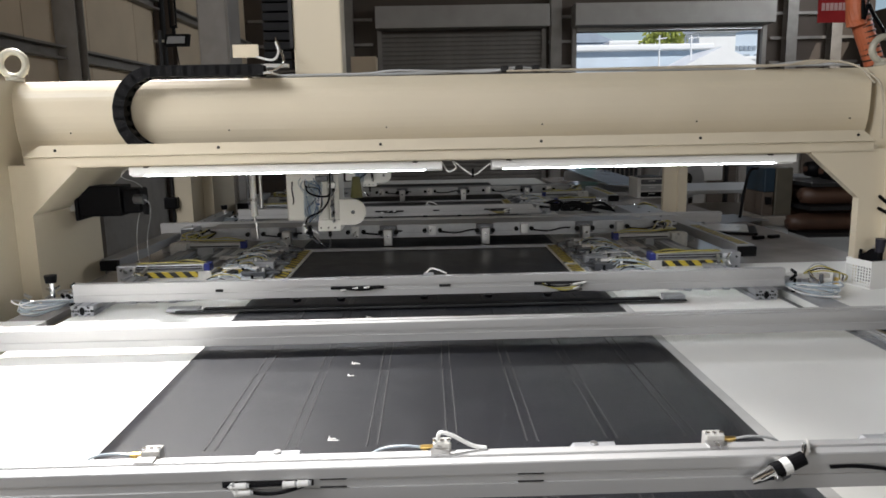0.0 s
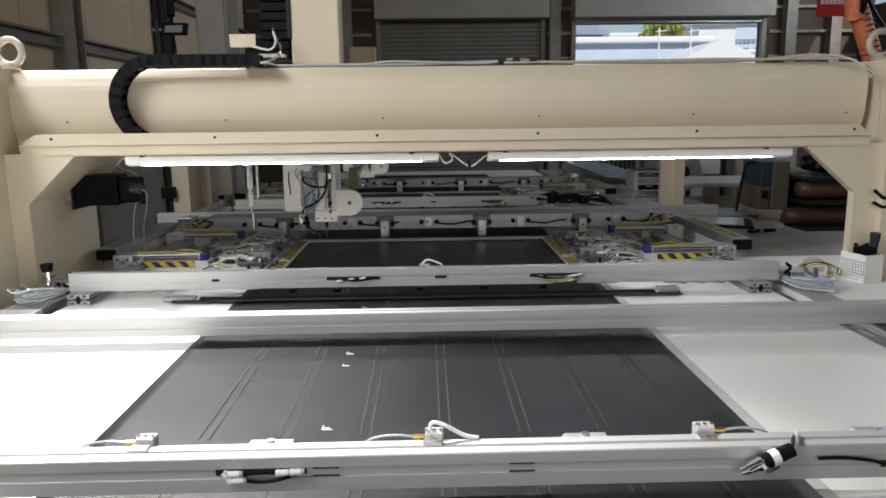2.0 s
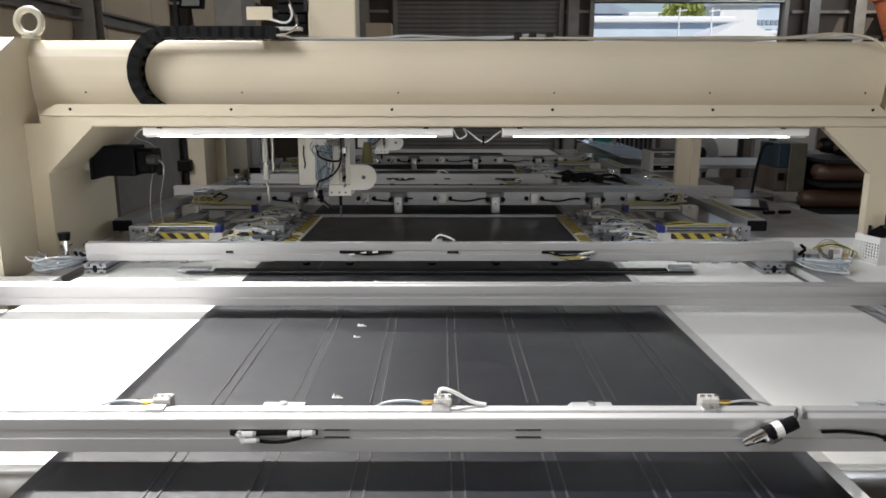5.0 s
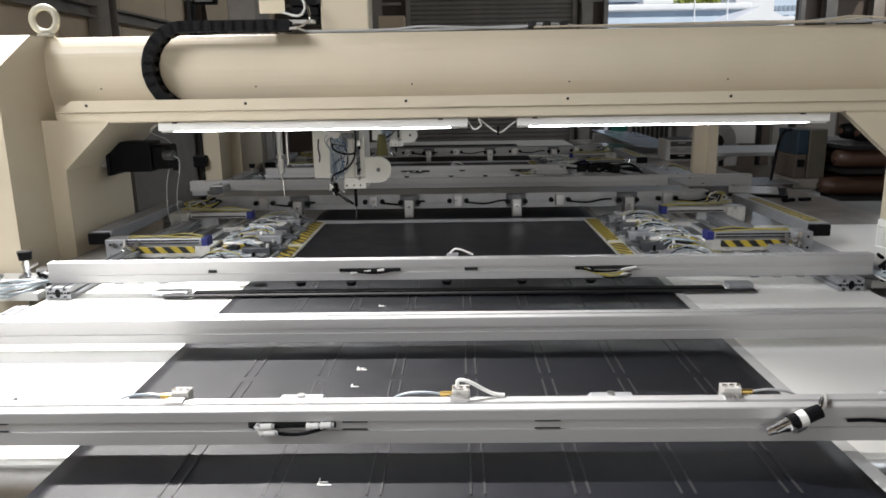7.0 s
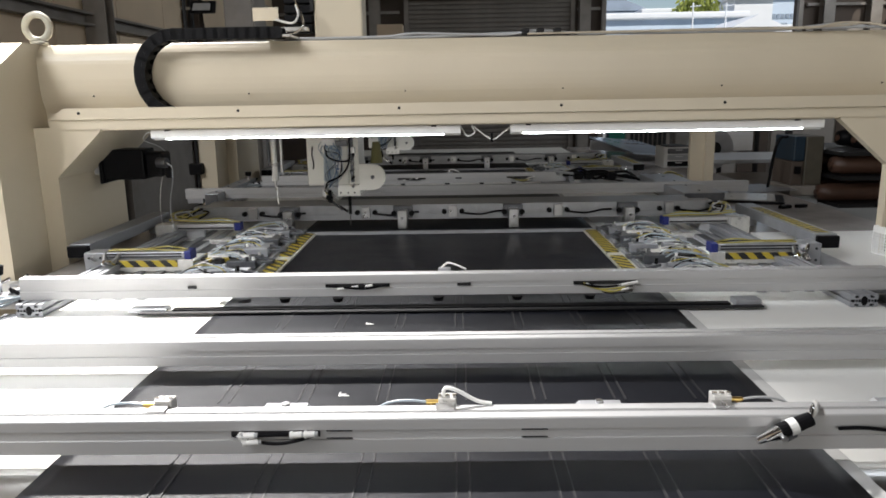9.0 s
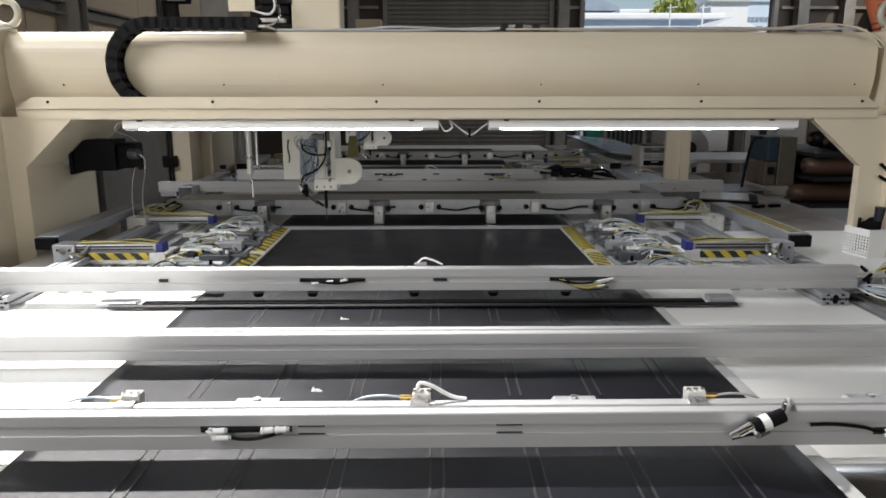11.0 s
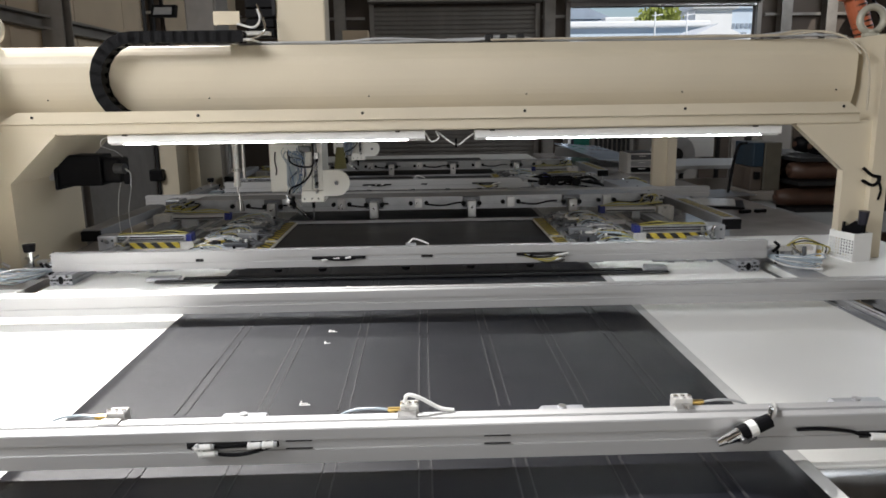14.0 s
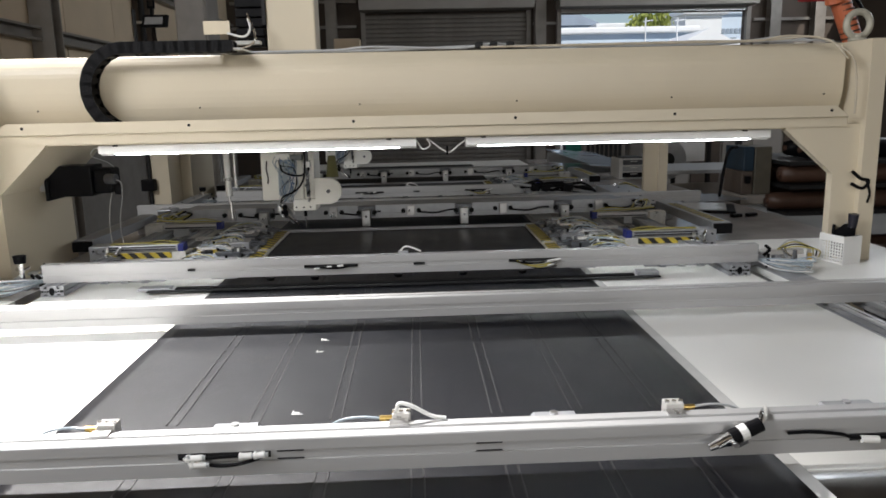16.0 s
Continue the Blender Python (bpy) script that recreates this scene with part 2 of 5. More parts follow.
def slotted(w, h, slots_w, slots_h, d=0.008, g=0.008):
    """The outline of an aluminium extrusion w wide and h high, with grooves along its faces; its corner is at 0, 0."""
    def side(length, n):
        out = [(0.0015, 0)]
        for i in range(n):
            c = length * (i + 0.5) / n
            out += [(c - g / 2, 0), (c - g / 2, d), (c + g / 2, d), (c + g / 2, 0)]
        return out + [(length - 0.0015, 0)]
    pts = [(u, v) for u, v in side(w, slots_w)]
    pts += [(w - v, u) for u, v in side(h, slots_h)]
    pts += [(w - u, h - v) for u, v in side(w, slots_w)]
    pts += [(v, h - u) for u, v in side(h, slots_h)]
    return pts


def extrusion_x(x0, x1, y0, z0, w, h, sw, sh):
    return prism([(y0 + u, z0 + v) for u, v in slotted(w, h, sw, sh)], x0, x1, "x")


def extrusion_y(y0, y1, x0, z0, w, h, sw, sh):
    return prism([(x0 + u, z0 + v) for u, v in slotted(w, h, sw, sh)], y0, y1, "y")

# ---- the hall ----
WX0, WX1, WY0, WY1, WZ = -3.5, 8.2, -5.0, 14.1, 6.2
tagged(put("ground", box(-60, 80, -40, 140, -0.2, -0.06), ASPHALT), "grey asphalt yard round the workshop", "ground", kind="structure")
tagged(put("floor", box(WX0 - 0.2, WX1 + 0.2, WY0 - 0.2, WY1 + 0.2, -0.05, 0), CONCRETE), "worn grey concrete workshop floor", "floor", kind="structure")
tagged(put("ceiling", box(WX0 - 0.2, WX1 + 0.2, WY0 - 0.2, WY1 + 0.2, WZ, WZ + 0.12), DARKWALL), "dark workshop roof underside", "ceiling", kind="structure")
OP = (2.72, 6.24, 3.19)  # the open shutter doorway: x from, x to, top
bm = box(WX0, OP[0], WY1, WY1 + 0.12, 0, WZ)
box(OP[1], WX1, WY1, WY1 + 0.12, 0, WZ, bm=bm)
box(OP[0], OP[1], WY1, WY1 + 0.12, OP[2], WZ, bm=bm)
wall_north = tagged(put("wall_north", bm, DARKWALL), "dark brown sheet wall with an open shutter doorway", "wall", kind="structure")
# the gap at y -1.45 to 1.45 is assumed, for the west fill
bm = box(WX0 - 0.12, WX0, WY0, -1.45, 0, WZ)
box(WX0 - 0.12, WX0, 1.45, WY1, 0, WZ, bm=bm)
box(WX0 - 0.12, WX0, -1.45, 1.45, 0, 3.0, bm=bm)
box(WX0 - 0.12, WX0, -1.45, 1.45, 4.8, WZ, bm=bm)
wall_west = tagged(put("wall_west", bm, SIDING), "beige panelled workshop wall with steel rails", "wall", kind="structure")
# the high band left open here is assumed, to go with the east fill
bm = box(WX1, WX1 + 0.12, WY0, 5.1, 0, WZ)
box(WX1, WX1 + 0.12, 13.95, WY1, 0, WZ, bm=bm)
box(WX1, WX1 + 0.12, 5.1, 13.95, 0, 3.45, bm=bm)
box(WX1, WX1 + 0.12, 5.1, 13.95, 5.15, WZ, bm=bm)
tagged(put("wall_east", bm, DARKWALL), "dark workshop side wall with an assumed high opening, unseen", "wall", kind="structure")
# the opening in this unseen wall is assumed, to go with the front light
bm = box(WX0, -1.8, WY0 - 0.12, WY0, 0, WZ)
box(3.0, WX1, WY0 - 0.12, WY0, 0, WZ, bm=bm)
box(-1.8, 3.0, WY0 - 0.12, WY0, 3.7, WZ, bm=bm)
tagged(put("wall_south", bm, SIDING), "beige workshop wall with an assumed opening, unseen", "wall", kind="structure")
put("dado", box(WX0 + 0.003, WX0 + 0.02, 3.8, WY1, 0, 1.25), GIRDER, wall_west, "grey-brown lower wall sheet")
# panels of the west wall
pm = box(0, 0.025, 0.006, 1.194, 1.35, 5.9, 0.004)
pan = put("panel", pm, SIDING, wall_west)
pan.location = (WX0, 4.0, 0)
for k in range(1, 9):
    c = pan.copy()
    scene.collection.objects.link(c)
    c.location = (WX0, 4.0 + 1.2 * k, 0)
for z in (1.25, 2.18, 2.98):
    put("girt", prism([(0, 0), (0.1, 0), (0.1, 0.02), (0.02, 0.02), (0.02, 0.1), (0.1, 0.1), (0.1, 0.12), (0, 0.12)], 3.8, WY1, "y"), GIRDER, wall_west).location = (WX0 + 0.03, 0, z)
for y in (7.0, 9.5, 12.0):
    bm = box(WX0 + 0.03, WX0 + 0.23, y - 0.09, y - 0.075, 0, WZ)
    box(WX0 + 0.03, WX0 + 0.23, y + 0.075, y + 0.09, 0, WZ, bm=bm)
    box(WX0 + 0.12, WX0 + 0.14, y - 0.075, y + 0.075, 0, WZ, bm=bm)
    put("column", bm, GIRDER if y != 9.5 else DARKWALL, wall_west, "steel column")
for x in (-2.2, -1.55, 2.32, 6.75, 7.6):
    bm = box(x - 0.1, x + 0.1, WY1 - 0.2, WY1 - 0.185, 0, WZ)
    box(x - 0.1, x + 0.1, WY1 - 0.015, WY1 - 0.003, 0, WZ, bm=bm)
    box(x - 0.01, x + 0.01, WY1 - 0.185, WY1 - 0.015, 0, WZ, bm=bm)
    put("column", bm, GIRDER, wall_north, "grey steel column")
for z in (2.55, 3.0, 3.45, 3.95):
    for xa, xb in ((-3.4, -1.1), (2.2, 2.68), (6.4, 8.1)):
        put("girt", box(xa, xb, WY1 - 0.07, WY1 - 0.003, z, z + 0.05), GIRDER, wall_north)


def shutter(name, x0, x1, drop, label):
    s = thing(name, label, "roller shutter", kind="structure")
    put("shutter_box", box(x0 - 0.09, x1 + 0.09, WY1 - 0.42, WY1 - 0.004, 3.27, 3.66, 0.01), BOXGREY, s, "grey sheet-metal roll housing")
    for x in (x0 - 0.04, x1 + 0.04):
        put("guide_rail", box(x - 0.04, x + 0.04, WY1 - 0.1, WY1 - 0.004, 0, 3.27), GIRDER, s)
    if drop:
        sl = None
        for k in range(40):
            z = 3.22 - 0.081 * k
            if sl is None:
                sl = put("slat", prism([(0, 0), (-0.012, 0.008), (-0.016, 0.04), (-0.012, 0.07), (0, 0.077), (0.006, 0.077), (0.006, 0)], x0, x1, "x"), SHUTTER, s)
                sl.location = (0, WY1 - 0.045, z - 0.077)
            else:
                c = sl.copy()
                scene.collection.objects.link(c)
                c.location = (0, WY1 - 0.045, z - 0.077)
    else:
        put("bottom_bar", box(x0, x1, WY1 - 0.07, WY1 - 0.03, 3.2, 3.268), STEEL, s)
    return s


shutter("door_1", -0.93, 2.07, True, "closed grey steel roller shutter with its roll housing")
shutter("door_2", OP[0], OP[1], False, "raised grey roller shutter over an open doorway")

# ---- outside ----


def building(x0, x1, y0, y1, h, wallmat, label, roof, rows, cols):
    b = thing("building", label, "building")
    put("wall", box(x0, x1, y0, y1, -0.06, h), wallmat, b)
    put("roof", box(x0 - 0.3, x1 + 0.3, y0 - 0.3, y1 + 0.3, h, h + 0.3, 0.08), roof, b)
    for r in range(rows):
        for c in range(cols):
            cx = x0 + (x1 - x0) * (c + 0.5) / cols
            z = 0.9 + (h - 0.8) * r / rows
            put("window", box(cx - 0.28 * (x1 - x0) / cols, cx + 0.28 * (x1 - x0) / cols, y0 - 0.05, y0 + 0.1, z, z + 0.5 * (h - 0.8) / rows), OUTWIN, b)
    return b


building(4.0, 13.2, 35, 40, 4.75, OUTBLUE, "low pale warehouse with a band of windows", OUTWALL, 1, 12)
building(11.5, 15.6, 60, 68, 7.4, OUTWALL, "house with a blue-grey roof", OUTROOF, 1, 3)
building(11.3, 13.6, 45, 47, 6.0, OUTWALL, "small white building behind the warehouse", OUTWALL, 1, 2)
house = building(7.0, 11.8, 48, 54, 6.2, OUTWALL, "house with a pitched blue roof", OUTROOF, 1, 3)
put("pitched_roof", prism([(6.6, 6.5), (9.4, 7.7), (12.3, 6.5)], 47.6, 54.4, "y"), OUTROOF, house)
building(18.3, 20.2, 55, 60, 7.6, CARD, "narrow brown house with a grey roof", OUTROOF, 2, 2)
for x in (9.38, 10.68):
    pl = thing("utility_pole", "slim white pole in the yard", "pole")
    put("shaft", rod((x, 30, -0.06), (x, 30, 4.9), 0.04, 0.03, seg=10), OUTWALL, pl)
    put("arm", rod((x - 0.12, 30, 4.75), (x + 0.3, 30, 4.8), 0.02, seg=8), OUTWALL, pl)
building(16.2, 18.4, 44, 52, 6.6, OUTWALL, "narrow white tower house", OUTWALL, 0, 0)
office = building(25, 33, 70, 82, 9.6, OUTBLUE, "pale blue office block with dark lettering", OUTBLUE, 2, 8)
for k in range(7):
    put("letter_bar", box(28.5 + 0.42 * k, 28.5 + 0.42 * k + 0.3, 69.9, 69.98, 7.9, 8.3), OUTWIN, office)
building(19.0, 27, 60, 66, 6.2, OUTWALL, "long white hall behind the tent", OUTWALL, 1, 9)
tent = thing("storage_tent", "white storage tent with a pitched roof", "tent")
put("cover", prism([(9.2, -0.06), (9.2, 3.2), (11.6, 4.35), (14.0, 3.2), (14.0, -0.06)], 29, 33, "y"), OUTWALL, tent)
put("door", box(10.6, 12.6, 28.97, 29.0, -0.06, 2.6), OUTWALL, tent)
tree = thing("tree", "leafy bright green tree between the houses", "tree")
put("trunk", rod((15.3, 50, -0.5), (15.4, 50, 4.5), 0.22, 0.1), BARK, tree)
bm = bmesh.new()
rg = random.Random(4)
for k in range(900):
    a, r, h = rg.uniform(0, 6.283), 1.7 * rg.random() ** 0.5, rg.uniform(-1, 1)
    c = Vector((15.4 + r * math.cos(a) * (1 - 0.4 * h * h), 50 + r * math.sin(a), 5.9 + 1.5 * h + rg.uniform(-0.4, 0.4)))
    q = Euler((rg.uniform(0, 6), rg.uniform(0, 6), rg.uniform(0, 6))).to_matrix()
    vs = [bm.verts.new(c + q @ Vector(p)) for p in ((-0.25, 0, 0), (0, -0.12, 0.03), (0.25, 0, 0), (0, 0.12, 0.03))]
    bm.faces.new(vs)
put("crown", bm, LEAF, tree)
tree.matrix_world = pose(0.5, 0, 0.25) @ Matrix.Scale(0.84, 4)

# ---- the long table ----
TZ = 0.848
table = thing("work_table", "long white work table with aluminium edges", "table")
put("tabletop", box(-1.5, 1.225, 1.30, 9.2, TZ - 0.03, TZ, 0.002), WHITE, table)
bm = rod((-1.9, 1.285, TZ - 0.045), (1.8, 1.285, TZ - 0.045), 0.043, seg=32)
put("front_roller", bm, STEEL, table, "smooth pale metal roller", True)
put("front_rail", extrusion_x(-1.9, 1.8, 1.33, TZ - 0.078, 0.04, 0.04, 1, 1), ALU, table)
put("side_board", box(-1.95, -1.57, 2.45, 2.74, TZ - 0.028, TZ, 0.002), WHITE, table, "pale side board")
put("side_board", box(-1.72, -1.57, 2.74, 9.2, TZ - 0.028, TZ, 0.002), LAMINATE, table, "grey side board")
put("side_board", box(1.30, 2.03, 2.5, 3.5, TZ - 0.028, TZ, 0.002), WHITE, table, "pale side board")
put("side_board", box(1.30, 2.03, 3.503, 9.2, TZ - 0.028, TZ, 0.002), LAMINATE, table, "grey glossy side board")
for x0, x1 in ((-1.568, -1.502), (1.227, 1.298)):
    put("slot_rail", box(x0, x1, 2.32, 9.2, TZ - 0.08, TZ - 0.05), BLACK, table, "black sunken guide")
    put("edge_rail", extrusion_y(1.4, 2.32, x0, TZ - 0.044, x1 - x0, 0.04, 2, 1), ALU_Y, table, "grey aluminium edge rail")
put("side_strip", box(1.302, 1.41, 2.5, 3.3, TZ + 0.0002, TZ + 0.004, 0.001), PLATE, table, "grey metal strip")
for x in (1.36, 1.50, 1.64):
    put("outrigger", extrusion_y(2.2, 2.6, x, TZ - 0.075, 0.04, 0.04, 1, 1), ALU, table, "aluminium profile with an open end")
    put("profile_hollow", rod((x + 0.02, 2.1985, TZ - 0.055), (x + 0.02, 2.21, TZ - 0.055), 0.006, seg=8), BLACK, table)
put("outrigger", extrusion_x(1.31, 1.85, 2.24, TZ - 0.12, 0.04, 0.04, 1, 1), ALU, table)
for x in (-1.45, 1.15):
    for y in (1.5, 4.5, 8.8):
        put("leg", box(x - 0.04, x + 0.04, y - 0.04, y + 0.04, 0, TZ - 0.03), ALU, table)
put("skirt", box(-1.5, 1.22, 1.42, 1.44, 0.3, TZ - 0.09), GREY, table)

# ---- the gantry ----


def gantry():
    g = thing("gantry", "cream-painted steel portal over the work table", "machine frame")
    beam = prism([(3.10, 1.60), (3.10, 1.66), (3.1015, 1.675), (3.106, 1.69), (3.113, 1.704), (3.122, 1.717), (3.131, 1.728), (3.136, 1.735), (3.142, 1.740), (3.43, 1.740), (3.45, 1.72), (3.45, 1.396), (3.035, 1.396), (3.035, 1.41), (3.128, 1.41), (3.128, 1.468), (3.1245, 1.48), (3.1195, 1.492), (3.115, 1.504), (3.111, 1.518), (3.107, 1.534), (3.104, 1.552), (3.1015, 1.575)], -1.8, 1.7, "x")
    put("beam", beam, CREAM, g)
    lip = prism([(3.0, 1.442), (3.0, 1.486), (3.004, 1.486), (3.004, 1.444), (3.016, 1.440), (3.016, 1.408), (3.034, 1.408), (3.034, 1.402), (3.011, 1.402), (3.011, 1.438)], -1.66, 1.62, "x")
    for v in lip.verts:  # slanting ends
        if v.co.z < 1.48:
            v.co.x += 0.055 if v.co.x > 0 else -0.07
    put("cable_trough", lip, CREAM, g, "bent cream sheet-metal lip")
    for s in (-1, 1):
        ix, ex = (-1.725, -1.53) if s < 0 else (1.634, 1.425)
        ox = -1.80 if s < 0 else 1.735
        put("gusset", prism([(ix, 0.3), (ix, 1.209), (ex, 1.394), (ex, 1.41), (ox, 1.41), (ox, 0.3)], 3.017, 3.60 if s < 0 else 3.06, "y"), CREAM, g)
        fx = -1.93 if s < 0 else 1.80
        back = 3.63 if s < 0 else 3.2
        put("column", prism([(2.76, 0), (2.76, 1.60), (3.02, 1.744), (back, 1.744), (back, 0)] if s < 0 else [(2.985, 0), (2.985, 1.744), (back, 1.744), (back, 0)], min(ox, fx), max(ox, fx), "x"), CREAM, g)
        put("foot_plate", box(min(ox, fx) - 0.05, max(ox, fx) + 0.05, 2.7, back + 0.06, 0, 0.025, 0.004), STEEL, g)
        ex0, ey = (-1.80, 3.14) if s < 0 else (1.765, 3.14)
        bolt = rod((ex0, ey, 1.744), (ex0, ey, 1.757), 0.034, seg=24)
        rod((ex0, ey, 1.757), (ex0, ey, 1.772), 0.022, seg=24, bm=bolt)
        n, k = 28, 12
        ring = [[bolt.verts.new((ex0 + (0.05 + 0.014 * math.cos(6.2832 * j / k)) * math.cos(6.2832 * i / n), ey + 0.014 * math.sin(6.2832 * j / k), 1.812 + (0.05 + 0.014 * math.cos(6.2832 * j / k)) * math.sin(6.2832 * i / n))) for j in range(k)] for i in range(n)]
        for i in range(n):
            for j in range(k):
                bolt.faces.new((ring[i][j], ring[i][(j + 1) % k], ring[(i + 1) % n][(j + 1) % k], ring[(i + 1) % n][j]))
        put("eye_bolt", bolt, EYE, g, "beige painted lifting eye bolt", True)
    hole = rod((0, 2.9975, 0), (0, 3.0005, 0), 0.006, seg=12)
    h0 = put("screw_hole", hole, DARK, g)
    h0.location = (-1.6, 0, 1.467)
    for k in range(1, 6):
        c = h0.copy()
        scene.collection.objects.link(c)
        c.location = (-1.6 + 0.64 * k, 0, 1.467)
    for k in range(6):
        c = h0.copy()
        scene.collection.objects.link(c)
        c.location, c.scale = (-1.58 + 0.64 * k, 0.101, 1.533), (0.6, 1, 0.6)
    return g


gantry_near = gantry()
copy_thing(gantry_near, pose(0, 2.45, 0))


def led(x0, x1, lit, label):
    l = thing("batten_lamp", label, "lamp", group="lamps under the gantry beam")
    put("housing", box(x0, x1, 3.035, 3.10, 1.361, 1.394, 0.003), LAMPWHITE, l)
    put("tube", prism([(3.076, 1.3608), (3.076, 1.3602), (3.0885, 1.3535), (3.0885, 1.3608)], x0 + 0.05, x1 - 0.07, "x"), lit, l, "glowing white diffuser")
    # plate added behind the tube so its light goes forward only
    put("added_light_shield", box(x0, x1, 3.0895, 3.10, 1.353, 1.3608), LAMPWHITE, l, "white plate added to block the tube's light rearwards")
    for x, w in ((x0, 0.05), (x1 - 0.07, 0.07)):
        put("end_cap", box(x, x + w, 3.06, 3.089, 1.353, 1.3608, 0.003), WHITEP, l)
    for x in (x0 + 0.06, x1 - 0.12):
        put("clip", box(x, x + 0.02, 3.03, 3.10, 1.39, 1.3955), DARK, l)
    return l


led(-1.335, -0.075, LED, "lit white LED batten under the cream beam")
led(0.125, 1.375, LED_OLD, "lit white LED batten with a loose lead")
w = thing("lamp_lead", "thin white cable looped between the two lamps", "cable")
put("cable", hose([(-0.075, 3.065, 1.385), (-0.05, 3.05, 1.35), (-0.02, 3.05, 1.365), (-0.03, 3.06, 1.39), (0.03, 3.06, 1.345), (0.06, 3.06, 1.335), (0.1, 3.06, 1.365), (0.13, 3.06, 1.385)], 0.0035), CABLE, w)
put("tie", box(0.045, 0.053, 3.05, 3.07, 1.325, 1.36), BLACK, w)
w = thing("lamp_lead", "white cable hanging from the lamp beside the motor", "cable")
put("cable", hose([(-1.33, 3.065, 1.385), (-1.37, 3.08, 1.38), (-1.39, 3.1, 1.35), (-1.41, 3.3, 1.31), (-1.45, 3.46, 1.25), (-1.50, 3.48, 1.1), (-1.51, 3.48, 0.96), (-1.50, 3.5, 0.86)], 0.0016), CABLE, w)

# servo motor on the inner side of the portal
m = thing("servo_motor", "black servo motor bolted inside the portal leg", "motor")
put("body", box(-1.68, -1.495, 3.31, 3.44, 1.165, 1.30, 0.006), BLACK, m)
put("flange", box(-1.695, -1.68, 3.30, 3.45, 1.15, 1.315, 0.003), BLACK, m)
put("encoder", box(-1.495, -1.415, 3.32, 3.43, 1.175, 1.285, 0.012), BLACK, m)
put("plug", rod((-1.43, 3.31, 1.24), (-1.385, 3.30, 1.24), 0.022), DARKSTEEL, m, "dark metal cable plug")
put("mount", box(-1.727, -1.695, 3.32, 3.43, 1.19, 1.28), STEEL, m)
put("cable", hose([(-1.39, 3.30, 1.24), (-1.365, 3.30, 1.22), (-1.37, 3.31, 1.17), (-1.41, 3.40, 1.13), (-1.45, 3.46, 1.05), (-1.46, 3.48, 0.96), (-1.45, 3.5, 0.86)], 0.0026), GREY, m)
put("connector", box(-1.40, -1.37, 3.305, 3.325, 1.17, 1.225, 0.006), BLACK, m)

# cable chain
chain = thing("cable_chain", "black plastic cable chain looping over the beam", "cable chain")
lk = bmesh.new()
for y in (3.014, 3.078):
    prism([(-0.03, -0.024), (-0.024, -0.027), (0.022, -0.027), (0.029, -0.02), (0.029, 0.02), (0.022, 0.027), (-0.024, 0.027), (-0.03, 0.024)], y, y + 0.008, "y", bm=lk)
for z in (-0.025, 0.021):
    box(-0.012, 0.008, 3.022, 3.078, z, z + 0.004, bm=lk)
box(-0.02, 0.02, 3.024, 3.076, -0.016, 0.014, bm=lk)
link0 = put("link", lk, CHAIN, chain)
cx, cz, cr, pitch = -1.19, 1.609, 0.156, 0.042
pts = [(-0.80 - pitch * k, cz + cr, 180) for k in range(10)]
nn = 11
pts += [(cx + cr * math.sin(-math.pi * (k + 0.5) / nn), cz + cr * math.cos(math.pi * (k + 0.5) / nn), 180 - (-180 * (k + 0.5) / nn)) for k in range(nn)]
pts += [(cx + pitch * (k + 0.5), cz - cr, 0) for k in range(10)]
first = True
for x, z, a in pts:
    o = link0 if first else link0.copy()
    if not first:
        scene.collection.objects.link(o)
    first = False
    o.matrix_basis = Matrix.Translation((x, 0, z)) @ Matrix.Rotation(radians(180 - a), 4, "Y") @ Matrix.Diagonal((1, 1, 0.82, 1))
    pin = put("pin", box(-0.004, 0.004, 3.0125, 3.0139, -0.008, 0.008), CHAIN, chain)
    pin.matrix_basis = o.matrix_basis
put("end_bracket", box(-0.86, -0.74, 3.02, 3.4, 1.749, 1.757), STEEL, chain)
BEIGE = mat("beige_cable", (0.5, 0.44, 0.34), 0.5)
w = thing("cable_bundle", "grey cables lying along the top of the beam", "cable")
put("cable", hose([(-0.75, 3.2, 1.753), (-0.4, 3.22, 1.756), (-0.25, 3.2, 1.765), (0.1, 3.22, 1.755), (0.25, 3.19, 1.768), (0.45, 3.22, 1.754), (0.8, 3.2, 1.757), (1.1, 3.21, 1.762), (1.35, 3.2, 1.758), (1.48, 3.18, 1.756), (1.6, 3.16, 1.754), (1.7, 3.2, 1.752)], 0.005), GREY, w)
put("cable", hose([(-0.8, 3.25, 1.753), (-0.2, 3.25, 1.755), (0.2, 3.27, 1.765), (0.6, 3.25, 1.755), (1.2, 3.26, 1.754), (1.5, 3.24, 1.775), (1.6, 3.2, 1.757)], 0.006), GREY, w)
for x in (0.18, 0.24, 0.31):
    put("tie", box(x, x + 0.03, 3.17, 3.23, 1.75, 1.775, 0.004), DARK, w)

put("cable", hose([(0.5, 3.14, 1.752), (1.1, 3.13, 1.752), (1.33, 3.11, 1.752), (1.42, 3.1, 1.766), (1.49, 3.09, 1.766), (1.58, 3.05, 1.748), (1.65, 2.98, 1.68), (1.675, 2.975, 1.59), (1.68, 2.975, 1.45)], 0.0042), BEIGE, w, "beige cable")
put("cable", hose([(0.2, 3.16, 1.752), (0.9, 3.15, 1.756), (1.3, 3.12, 1.754), (1.44, 3.1, 1.757), (1.53, 3.08, 1.762), (1.6, 3.03, 1.735), (1.64, 2.985, 1.67)], 0.0042), BEIGE, w, "beige cable")

# ---- sewing head ----


